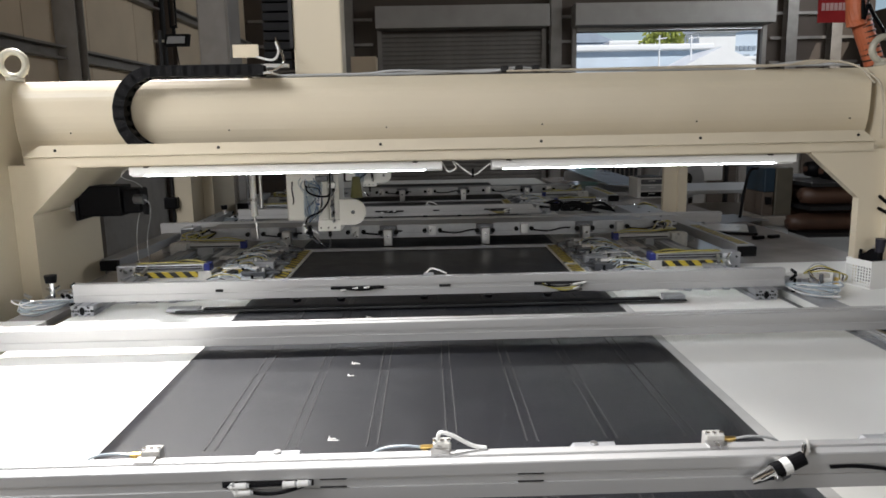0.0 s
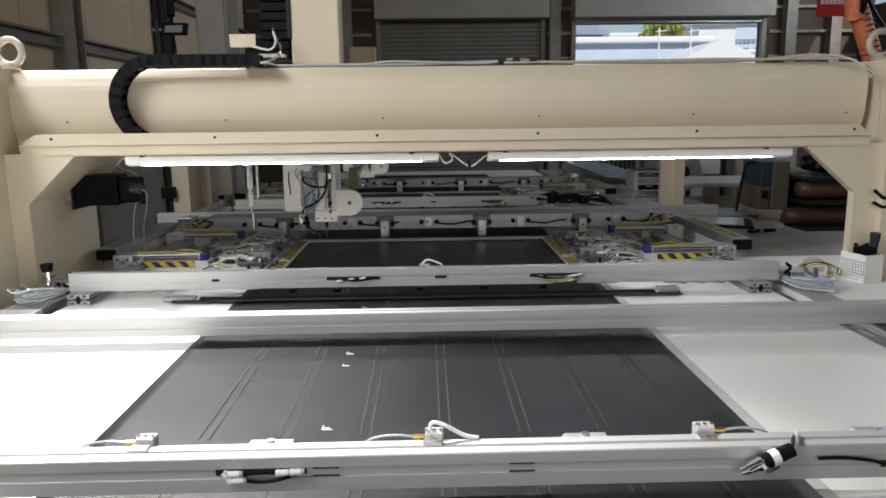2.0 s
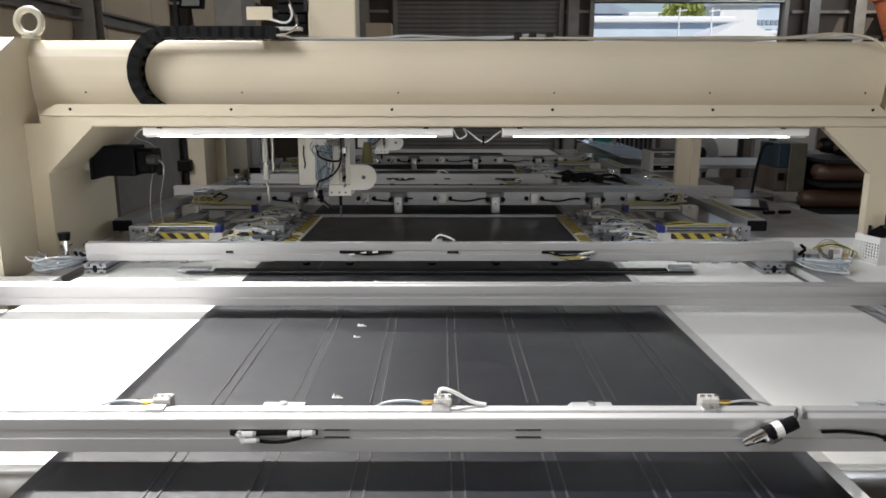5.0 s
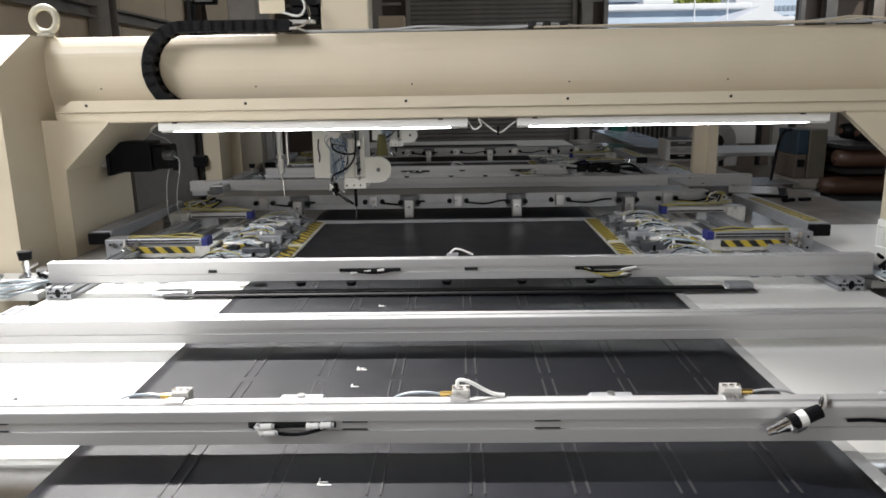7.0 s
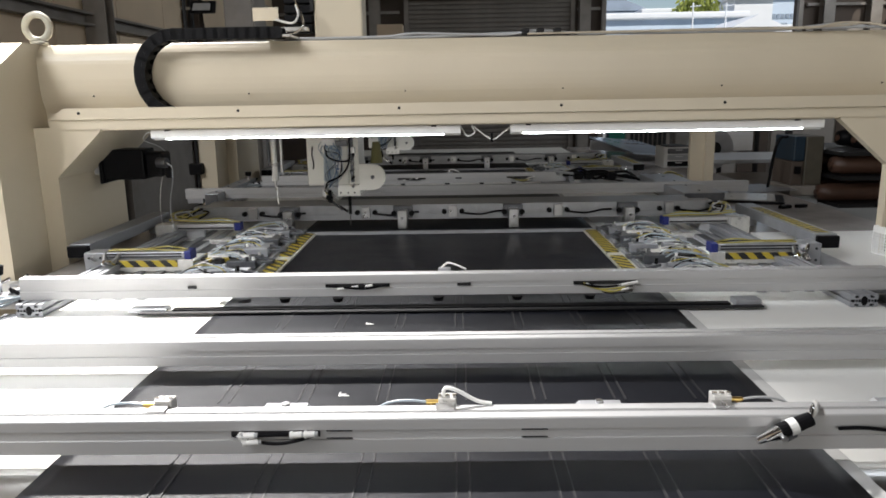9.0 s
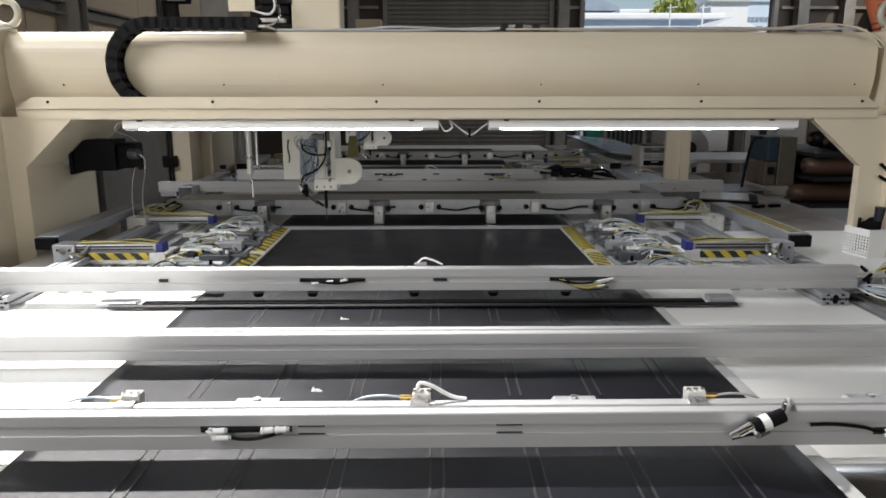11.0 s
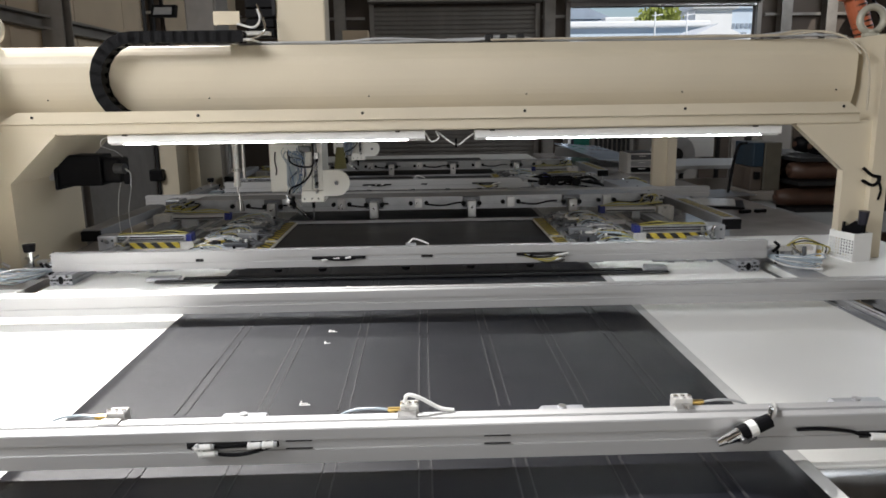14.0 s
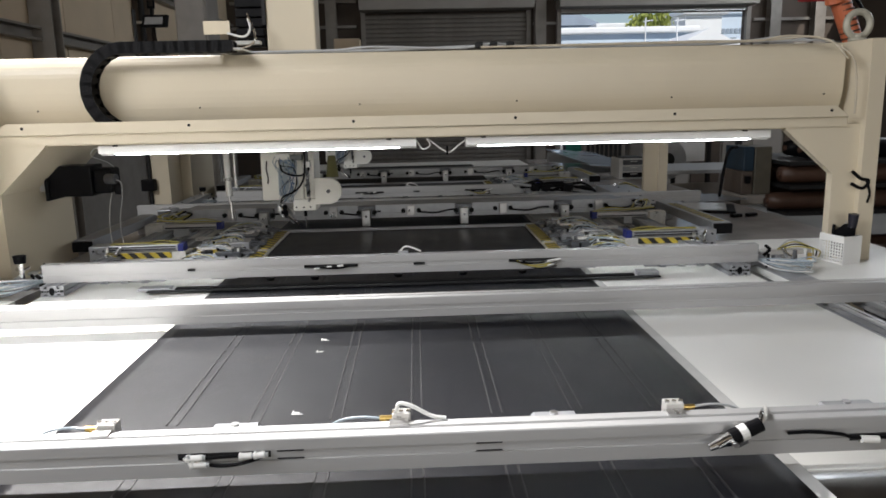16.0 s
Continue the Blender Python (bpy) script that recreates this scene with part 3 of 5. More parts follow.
def sewing_head(top):
    h = thing("sewing_head", "ivory sewing head with hoses and a thread reel guard", "sewing machine")
    put("column", box(-0.725, -0.508, 3.47, 3.62, 1.44, top, 0.008), CREAM, h)
    put("body", box(-0.795, -0.60, 3.47, 3.72, 1.105, 1.62, 0.008), IVORY, h)
    put("rail_plate", box(-0.60, -0.553, 3.48, 3.70, 1.11, 1.62, 0.003), IVORY, h)
    put("foot", box(-0.655, -0.547, 3.462, 3.6, 1.055, 1.11, 0.005), IVORY, h)
    pts = [(-0.55 + 0.0, 1.085), (-0.55, 1.205)] + [(-0.487 + 0.060 * math.cos(a), 1.145 + 0.060 * math.sin(a)) for a in [math.pi / 2 - math.pi * k / 16 for k in range(17)]]
    put("reel_guard", prism(pts, 3.45, 3.475, "y"), IVORY, h, "ivory rounded reel guard")
    put("hub", rod((-0.487, 3.444, 1.145), (-0.487, 3.452, 1.145), 0.009), DARKSTEEL, h)
    put("thread_cone", rod((-0.48, 3.58, 1.2), (-0.48, 3.58, 1.3), 0.03, 0.018), mat("olive_thread", (0.16, 0.15, 0.06), 0.8), h)
    rg = random.Random(7)
    put("cable_cover", prism([(-0.715, 1.135), (-0.69, 1.115), (-0.655, 1.12), (-0.64, 1.2), (-0.632, 1.3), (-0.66, 1.32), (-0.70, 1.31), (-0.712, 1.24)], 3.452, 3.47, "y"), TUBE, h, "pale translucent cable wrap")
    for k in range(16):
        x = -0.68 + rg.uniform(-0.03, 0.05)
        mt = (BLUETUBE, TUBE, BLACK, TUBE, CABLE, BLUETUBE, TUBE, DARKSTEEL)[k % 8]
        z = rg.uniform(1.27, 1.36)
        put("hose", hose([(x, 3.462, z), (x + rg.uniform(-0.035, 0.035), 3.442, z - 0.04), (-0.67 + rg.uniform(-0.035, 0.045), 3.436, 1.23 + rg.uniform(-0.02, 0.03)), (-0.675 + rg.uniform(-0.04, 0.05), 3.44, 1.17 + rg.uniform(-0.02, 0.02)), (-0.69 + rg.uniform(-0.03, 0.04), 3.45, 1.10)], rg.choice((0.0016, 0.002, 0.0026))), mt, h)
    put("black_hose", hose([(-0.70, 3.45, 1.27), (-0.69, 3.43, 1.245), (-0.65, 3.43, 1.225), (-0.605, 3.44, 1.222), (-0.59, 3.45, 1.235)], 0.0042), BLACK, h)
    put("black_hose", hose([(-0.59, 3.45, 1.33), (-0.588, 3.43, 1.25), (-0.60, 3.43, 1.195), (-0.64, 3.44, 1.15), (-0.695, 3.44, 1.125), (-0.71, 3.45, 1.09)], 0.0042), BLACK, h)
    put("manifold", box(-0.72, -0.655, 3.445, 3.472, 1.295, 1.325, 0.003), WHITEP, h)
    put("manifold", box(-0.70, -0.66, 3.44, 3.472, 1.335, 1.365, 0.003), BLACK, h)
    put("manifold", box(-0.65, -0.585, 3.44, 3.472, 1.33, 1.352, 0.003), BLACK, h)
    put("bracket", box(-0.655, -0.60, 3.447, 3.472, 1.29, 1.315, 0.003), DARKSTEEL, h)
    for k in range(5):
        put("fitting", rod((-0.712 + 0.013 * k, 3.456, 1.278), (-0.712 + 0.013 * k, 3.456, 1.296), 0.0045, seg=10), BLUETUBE if k % 2 else WHITEP, h)
    put("valve_block", box(-0.655, -0.632, 3.447, 3.472, 1.175, 1.235, 0.002), WHITEP, h)
    for k in range(3):
        put("stud", rod((-0.644, 3.44, 1.185 + 0.02 * k), (-0.644, 3.448, 1.185 + 0.02 * k), 0.005, seg=8), BLUETUBE, h)
    put("linear_guide", box(-0.590, -0.576, 3.462, 3.481, 1.12, 1.33, 0.002), DARKSTEEL, h)
    put("guide_car", box(-0.600, -0.566, 3.455, 3.481, 1.255, 1.285, 0.003), STEEL, h)
    for k in range(5):
        z = 1.10 + 0.036 * k
        put("clip", rod((-0.583 + rg.uniform(-0.01, 0.01), 3.45, z), (-0.575, 3.462, z + 0.012), 0.006, seg=8), (STEEL, BLACK, DARKSTEEL)[k % 3], h)
    for x in (-0.64, -0.605, -0.575):
        put("screw", rod((x, 3.459, 1.072), (x, 3.4625, 1.072), 0.004, seg=8), DARK, h)
    for k in range(9):
        a = rg.uniform(-0.02, 0.02)
        put("trimmer_link", rod((-0.73 + rg.uniform(0, 0.05), 3.44 + a, 1.095 - rg.uniform(0, 0.04)), (-0.70 + rg.uniform(-0.02, 0.05), 3.45 + a, 1.05 - rg.uniform(0, 0.03)), rg.uniform(0.004, 0.009), seg=8), (CHROME, STEEL, BLACK)[k % 3], h)
    put("label_strip", hose([(-0.765, 3.467, 1.29), (-0.768, 3.464, 1.25), (-0.762, 3.464, 1.21), (-0.766, 3.467, 1.185)], 0.003), DARK, h)
    put("trimmer", box(-0.725, -0.70, 3.44, 3.5, 1.05, 1.095, 0.006), STEEL, h, "bright steel thread trimmer")
    put("trimmer_arm", rod((-0.70, 3.45, 1.05), (-0.655, 3.47, 1.0), 0.007), STEEL, h)
    put("trimmer_arm", rod((-0.68, 3.44, 1.04), (-0.635, 3.46, 0.992), 0.008, 0.005), CHROME, h)
    put("trimmer_arm", rod((-0.66, 3.45, 1.02), (-0.615, 3.48, 0.98), 0.006), BLACK, h)
    nb = put("needle_bar", rod((0, 0, -0.02), (0, 0, 0.12), 0.0075), BLACK, h, "black needle bar")
    nb.location = (-0.605, 3.5, 1.03)
    put("needle", rod((0, 0, -0.075), (0, 0, -0.02), 0.003, seg=8), CHROME, nb)
    # tool holder beside the head
    put("side_tool", rod((-0.955, 3.5, 1.16), (-0.955, 3.5, 1.45), 0.014), WHITEP, h)
    put("side_tool", rod((-0.955, 3.5, 1.2), (-0.955, 3.5, 1.215), 0.022), STEEL, h)
    put("side_tool", rod((-0.92, 3.5, 1.17), (-0.92, 3.5, 1.42), 0.008), STEEL, h)
    put("side_tool_tip", rod((-0.945, 3.49, 1.02), (-0.95, 3.5, 1.10), 0.004, 0.008), STEEL, h)
    put("side_tool", rod((-0.955, 3.5, 1.13), (-0.955, 3.5, 1.165), 0.017, 0.014), WHITEP, h)
    put("side_tool", rod((-0.955, 3.5, 1.10), (-0.955, 3.5, 1.135), 0.006), STEEL, h)
    put("side_tool", rod((-0.985, 3.52, 1.2), (-0.985, 3.52, 1.45), 0.007), DARKSTEEL, h)
    put("carrier_arm", box(-1.0, -0.7, 3.47, 3.52, 1.40, 1.46, 0.003), PLATE, h)
    # back plate and black riser chain
    put("sensor_plate", box(-0.972, -0.86, 3.36, 3.364, 1.843, 1.898), CREAM, h)
    put("sensor_arm", box(-0.95, -0.74, 3.365, 3.42, 1.80, 1.815), STEEL, h)
    for k in range(int((top - 1.94) / 0.042)):
        put("riser_link", box(-0.86, -0.735, 3.47, 3.56, 1.80 + 0.042 * k, 1.80 + 0.042 * k + 0.036, 0.004), BLACK, h)
    if top > 2:
        put("riser_back", box(-0.74, -0.725, 3.46, 3.6, 1.89, 3.1), DARK, h)
    put("plug_cable", hose([(-0.87, 3.35, 1.845), (-0.80, 3.35, 1.83), (-0.77, 3.34, 1.86), (-0.79, 3.4, 1.91)], 0.005), CABLE, h)
    put("plug_cable", hose([(-0.86, 3.36, 1.78), (-0.78, 3.34, 1.79), (-0.75, 3.34, 1.83), (-0.79, 3.4, 1.93)], 0.005), CHROME, h)
    return h, nb


head, needle_bar = sewing_head(3.2)
far_head, _ = sewing_head(1.72)
far_head.matrix_world = pose(0, 2.45, 0)

# ---- the fixed front bar ----
bar = thing("front_bar", "fixed slotted aluminium bar across the table front", "machine bar")
FRONT = Matrix.Translation((0.0076, 0.0114, -0.0887)) @ Matrix.Scale(1.055, 4)
bar.matrix_world = FRONT
FY, FZ0, FZ1 = 1.211, 0.926, 0.988
put("extrusion", prism([(FY, FZ0), (FY, 0.950), (FY + 0.003, 0.951), (FY + 0.003, 0.967), (FY, 0.968), (FY, FZ1 - 0.002), (FY + 0.002, FZ1), (FY + 0.022, FZ1), (FY + 0.023, FZ1 - 0.004), (FY + 0.031, FZ1 - 0.004), (FY + 0.032, FZ1), (FY + 0.052, FZ1), (FY + 0.054, FZ1 - 0.002), (FY + 0.054, FZ0)], -1.95, 1.85, "x"), ALU, bar)
for x in (-0.93, -0.305, 0.025, 0.95):
    for z in (0.953, 0.9665):
        put("cover_edge", box(x - 0.022, x + 0.022, FY - 0.0008, FY + 0.002, z - 0.0007, z + 0.0007), DARK, bar)
for x in (-1.85, 1.75):
    put("stand", box(x - 0.04, x + 0.04, FY + 0.005, FY + 0.05, 0.0845, FZ0), ALU, bar)
put("cable_slot", box(-0.489, -0.338, FY - 0.0008, FY + 0.004, 0.957, 0.968), DARK, bar)
put("cable_slot", box(0.64, 0.78, FY - 0.0008, FY + 0.004, 0.945, 0.956), DARK, bar)


def valve(x, s, hosemat, label):
    v = thing("air_valve", label, "valve", group="air valves on the front bar")
    v.matrix_world = FRONT
    put("block", box(x - 0.016, x + 0.016, 1.264, 1.29, FZ1 - 0.014, FZ1 + 0.012, 0.002), NICKEL, v)
    for du, dz in ((-0.009, 0.0), (0.0, -0.004), (0.009, 0.001)):
        put("port", rod((x + du, 1.2625, FZ1 + dz), (x + du, 1.2645, FZ1 + dz), 0.0028, seg=8), DARKSTEEL, v)
    put("bracket", box(x - 0.02, x + 0.012, 1.24, 1.264, FZ1, FZ1 + 0.004), STEEL, v)
    for k in range(3):
        put("screw", rod((x - 0.012 + 0.012 * k, 1.272, FZ1 + 0.012), (x - 0.012 + 0.012 * k, 1.272, FZ1 + 0.0155), 0.0042, seg=10), CHROME, v)
    put("fitting", rod((x + s * 0.016, 1.275, FZ1 + 0.001), (x + s * 0.038, 1.275, FZ1 + 0.001), 0.0045, seg=12), BRASS, v, "brass hose fitting")
    put("elbow", rod((x + s * 0.03, 1.275, FZ1 - 0.012), (x + s * 0.03, 1.275, FZ1 + 0.002), 0.005, seg=10), BRASS, v)
    put("hose", hose([(x + s * 0.036, 1.275, FZ1 + 0.001), (x + s * 0.07, 1.28, FZ1 + 0.002), (x + s * 0.11, 1.285, FZ1 - 0.006), (x + s * 0.15, 1.285, FZ1 - 0.03)], 0.0023), hosemat, v)
    return v


valve(-0.625, -1, TUBE, "small metal air valve with a pale blue hose")
v = valve(-0.122, -1, TUBE, "small metal air valve with a white looped hose")
put("white_hose", hose([(-0.13, 1.27, FZ1 + 0.016), (-0.125, 1.268, FZ1 + 0.03), (-0.105, 1.266, FZ1 + 0.026), (-0.07, 1.262, FZ1 + 0.008), (-0.045, 1.262, FZ1 + 0.003)], 0.0035), CABLE, v)
valve(0.357, 1, GREY, "small metal air valve with a grey hose")
for x0, x1 in ((-0.453, -0.367), (0.103, 0.187), (0.62, 0.72), (-1.03, -0.93)):
    p = thing("stop_plate", "flat machined stop plate on the front bar", "plate", group="stop plates")
    p.matrix_world = FRONT
    put("plate", prism([(x0, FZ1 - 0.012), (x1, FZ1 - 0.012), (x1 - 0.004, FZ1 - 0.003), (x0 + 0.008, FZ1 - 0.003)], 1.265, 1.285, "y"), PLATE, p)
    put("bolt", rod(((x0 + x1) / 2, 1.276, FZ1 - 0.003), ((x0 + x1) / 2, 1.276, FZ1 + 0.001), 0.007), STEEL, p)
c = thing("hose_joints", "white push-in hose joints on black air hoses", "hose fitting")
c.matrix_world = FRONT
put("hose", hose([(-0.485, FY - 0.004, 0.962), (-0.44, FY - 0.008, 0.951), (-0.40, FY - 0.009, 0.949), (-0.36, FY - 0.006, 0.957), (-0.34, FY + 0.003, 0.963)], 0.003), BLACK, c)
put("hose", hose([(-0.48, FY - 0.004, 0.964), (-0.43, FY - 0.006, 0.962), (-0.34, FY + 0.002, 0.965)], 0.003), BLACK, c)
for x, z, d in ((-0.458, 0.9635, 0.022), (-0.452, 0.952, 0.022), (-0.375, 0.9645, 0.016), (-0.352, 0.9655, 0.014)):
    jt = put("joint", rod((x - d / 2, FY - 0.008, z - 0.001), (x + d / 2, FY - 0.008, z), 0.0055, seg=14), WHITEP, c, "white push-in joint")
    put("collar", rod((x + d / 2, FY - 0.008, z), (x + d / 2 + 0.005, FY - 0.008, z), 0.0045, seg=12), GREY, jt)
    put("collar", rod((x - d / 2 - 0.004, FY - 0.008, z - 0.001), (x - d / 2, FY - 0.008, z - 0.001), 0.0066, seg=12), WHITEP, jt)
put("joint", rod((-0.474, FY - 0.008, 0.966), (-0.462, FY - 0.008, 0.950), 0.0055, seg=12), WHITEP, c)
put("joint", rod((-0.47, FY - 0.013, 0.9625), (-0.47, FY - 0.004, 0.9625), 0.0062, seg=12), GREY, c)
c = thing("air_nipper", "black-sleeved bright metal air plug lying over the bar", "hose fitting")
c.matrix_world = FRONT
put("sleeve", rod((0.425, FY - 0.018, 0.967), (0.478, FY - 0.012, 0.987), 0.0135, 0.012), BLACK, c, "black sleeve")
put("band", rod((0.440, FY - 0.0165, 0.9726), (0.4525, FY - 0.0151, 0.9773), 0.0140, seg=16), CABLE, c, "white band")
put("nose", rod((0.388, FY - 0.022, 0.953), (0.428, FY - 0.018, 0.968), 0.006, 0.012), CHROME, c, "bright metal nose")
put("nose", rod((0.392, FY - 0.012, 0.950), (0.43, FY - 0.012, 0.958), 0.004, 0.008), CHROME, c)
put("hose", hose([(0.475, FY - 0.012, 0.986), (0.487, FY - 0.006, 0.996), (0.496, FY + 0.01, 0.998), (0.506, FY + 0.028, 0.994), (0.512, FY + 0.045, 0.9905)], 0.0038), NICKEL, c)
put("hose", hose([(0.475, FY - 0.014, 0.99), (0.482, FY - 0.004, 1.0), (0.492, FY + 0.014, 0.999), (0.504, FY + 0.034, 0.9912)], 0.0038), CHROME, c)
put("jaw", rod((0.402, FY - 0.026, 0.957), (0.432, FY - 0.022, 0.973), 0.0045, 0.007, seg=12), CHROME, c, "bright metal jaw")
put("screw", rod((0.428, FY - 0.036, 0.962), (0.428, FY - 0.014, 0.962), 0.005, seg=10), STEEL, c)
put("spring", rod((0.436, FY - 0.022, 0.956), (0.452, FY - 0.02, 0.963), 0.005, seg=10), DARKSTEEL, c)
c = thing("hose_run", "black air hose running along the bar front", "hose")
c.matrix_world = FRONT
put("hose", hose([(0.53, FY - 0.004, 0.965), (0.57, FY - 0.005, 0.966), (0.62, FY - 0.005, 0.96), (0.66, FY - 0.006, 0.952), (0.8, FY - 0.003, 0.95)], 0.0032), BLACK, c)
put("joint", rod((0.655, FY - 0.008, 0.951), (0.685, FY - 0.008, 0.949), 0.0065), WHITEP, c)

# ---- the leather sheet ----
sheet = thing("leather_sheet", "black leather sheet with paired stitched seams and white marks", "leather")
LX0, LX1, LY0, LY1, LZ = -0.863, 0.582, 1.02, 5.6, 0.852
bm = bmesh.new()
NX, NY = 40, 130
gridv = []
for j in range(NY + 1):
    row = []
    for i in range(NX + 1):
        x, y = LX0 + (LX1 - LX0) * i / NX, LY0 + (LY1 - LY0) * j / NY
        row.append(bm.verts.new((x, y, LZ + 0.0011 * noise.noise(Vector((x * 4, y * 3, 0))) + 0.0006 * noise.noise(Vector((x * 11, y * 9, 3))))))
    gridv.append(row)
for j in range(NY):
    for i in range(NX):
        bm.faces.new((gridv[j][i], gridv[j][i + 1], gridv[j + 1][i + 1], gridv[j + 1][i]))
rim = [gridv[0][i] for i in range(NX + 1)] + [gridv[j][NX] for j in range(1, NY + 1)] + [gridv[NY][i] for i in range(NX - 1, -1, -1)] + [gridv[j][0] for j in range(NY - 1, 0, -1)]
low = [bm.verts.new((v.co.x, v.co.y, LZ - 0.0032)) for v in rim]
for k in range(len(rim)):
    bm.faces.new((rim[k], low[k], low[(k + 1) % len(rim)], rim[(k + 1) % len(rim)]))
put("leather", bm, LEATHER, sheet, smooth=True)
put("backing_edge", box(LX1 - 0.004, LX1 + 0.03, LY0, LY1, LZ - 0.0036, LZ - 0.0008), BACKING, sheet, "grey backing strip along the edge")
PITCH, SEG = 0.517, 0.485
gro = prism([(-0.001, LZ + 0.0012), (0.001, LZ + 0.0012), (0.001, LZ - 0.001), (-0.001, LZ - 0.001)], 0, SEG, "y")
rid = prism([(-0.0016, LZ), (-0.0008, LZ + 0.0018), (0.0008, LZ + 0.0018), (0.0016, LZ)], 0, SEG, "y")
groove = put("seam_groove", gro, GROOVE, sheet)
ridge = put("seam", rid, THREAD, sheet)
first = True
for k in range(-1, 3):
    for c in range(7):
        for d in (0.0, 0.0235):
            x, y = -0.637 + 0.1762 * c + d, 1.605 + PITCH * k
            for src, dx in ((groove, 0), (ridge, 0.0027)):
                o = src if first else src.copy()
                if not first:
                    scene.collection.objects.link(o)
                o.location = (x + dx, y, 0)
            first = False
        put("stitch_end", box(x - 0.0235, x - 0.015, y - 0.035, y - 0.031, LZ, LZ + 0.0016), THREAD, sheet)
        put("stitch_end", box(x - 0.004, x + 0.004, y - 0.035, y - 0.031, LZ, LZ + 0.0016), THREAD, sheet)
for k in range(-1, 3):
    for y, s in ((1.642, 1.0), (2.059, 0.75), (2.168, 0.7)):
        yy = y + PITCH * k
        if yy < LY0 + 0.02 or yy > 3.0:
            continue
        m = prism([(-0.372, yy - 0.006), (-0.372 + 0.024 * s, yy - 0.006), (-0.372 + 0.024 * s, yy - 0.0035), (-0.3695, yy - 0.0035), (-0.3695, yy + 0.012 * s), (-0.372, yy + 0.012 * s)], LZ + 0.0006, LZ + 0.0018, "z")
        put("mark", m, CHALK, sheet, "white corner mark")
sheet_far = thing("leather_sheet", "black leather sheet clamped in the far machine", "leather")
put("leather", box(LX0, LX1, 6.0, 8.6, LZ - 0.003, LZ, 0.001), LEATHER, sheet_far)

# ---- the sliding clamp frame ----


def clamp_frame(bar_end):
    f = thing("clamp_frame", "sliding aluminium clamp frame with air cylinders and hazard tape", "clamp frame")
    CX = -0.128
    P = lambda name, bm, m, label="", parent=None, smooth=False: put(name, bm, m, parent or f, label, smooth)
    # flat front bar and upright second bar
    P("front_bar", prism([(2.28, 0.879), (2.28, 0.902), (2.284, 0.903), (2.284, 0.916), (2.28, 0.917), (2.28, 0.940), (2.282, 0.942), (2.302, 0.942), (2.303, 0.939), (2.312, 0.939), (2.313, 0.942), (2.333, 0.942), (2.335, 0.940), (2.335, 0.879)], -1.86, 1.78, "x"), ALU)
    for x in (-1.80, 1.72):
        P("bar_foot", box(x - 0.05, x + 0.05, 2.285, 2.33, 0.849, 0.879), PLATE)
    P("cross_bar", prism([(2.855, 0.889), (2.855, 0.914), (2.859, 0.915), (2.859, 0.931), (2.855, 0.932), (2.855, 0.957), (2.857, 0.959), (2.893, 0.959), (2.895, 0.957), (2.895, 0.889)], -1.51, bar_end, "x"), ALU)
    for x0 in (-1.497, 1.117):
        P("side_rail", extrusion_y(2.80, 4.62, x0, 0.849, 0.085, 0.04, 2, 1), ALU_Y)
        P("hollow", prism([(x0 + 0.0425 + 0.010 * math.cos(0.5236 * k), 0.869 + 0.0155 * math.sin(0.5236 * k)) for k in range(12)], 2.7985, 2.81, "y"), BLACK)
        for cx in (x0 + 0.0185, x0 + 0.0665):
            P("hollow", rod((cx, 2.7985, 0.869), (cx, 2.81, 0.869), 0.0035, seg=8), BLACK)
            for a, b in ((0, 1), (0, -1), (1, 0), (-1, 0)):
                w, h = (0.0085, 0.0045) if b else (0.0040, 0.0085)
                P("hollow", box(cx + 0.0095 * a - w / 2 - 0.001, cx + 0.0095 * a + w / 2 + 0.001, 2.7985, 2.81, 0.869 + 0.0125 * b - h / 2, 0.869 + 0.0125 * b + h / 2), BLACK)
    for x, w in ((-0.95, 0.014), (-0.078, 0.022)):
        P("slot_hole", box(x - w, x + w, 2.8535, 2.86, 0.919, 0.928), DARK)
    for x0, x1 in ((-0.52, -0.315), (0.27, 0.47)):
        P("cable_slot", box(x0, x1, 2.8535, 2.86, 0.918, 0.929), DARK)
        P("hose", hose([(x0, 2.852, 0.925), ((x0 + x1) / 2, 2.842, 0.913 if x0 > 0 else 0.919), (x1, 2.852, 0.925)], 0.003), BLACK)
        P("hose", hose([(x0 + 0.02, 2.852, 0.922), ((x0 + x1) / 2 + 0.02, 2.84, 0.898 if x0 > 0 else 0.916), (x1 - 0.01, 2.852, 0.925)], 0.003), YTUBE if x0 > 0 else BLACK)
        for k in range(3):
            xx = (x1 - 0.05 + 0.02 * k) if x0 > 0 else x0 + 0.05 + 0.045 * k
            P("joint", rod((xx - 0.012, 2.846, 0.915 + 0.004 * k), (xx + 0.010, 2.846, 0.919 + 0.004 * k), 0.0045, seg=10), WHITEP)
    for k in range(4):
        xx, zz = 0.43 + 0.013 * (k % 2), 0.921 - 0.008 * k
        P("joint", rod((xx - 0.012, 2.843, zz - 0.003), (xx + 0.012, 2.843, zz + 0.003), 0.0042, seg=10), CHROME if k % 2 else WHITEP)
        P("hose", hose([(0.29 + 0.01 * k, 2.852, 0.924), (0.34 + 0.01 * k, 2.842, 0.912 - 0.006 * k), (xx - 0.012, 2.843, zz - 0.003)], 0.0022), (BLACK, YTUBE, GREY, BLACK)[k])
    P("top_valve", box(-0.16, -0.12, 2.897, 2.92, 0.94, 0.966, 0.002), PLATE)
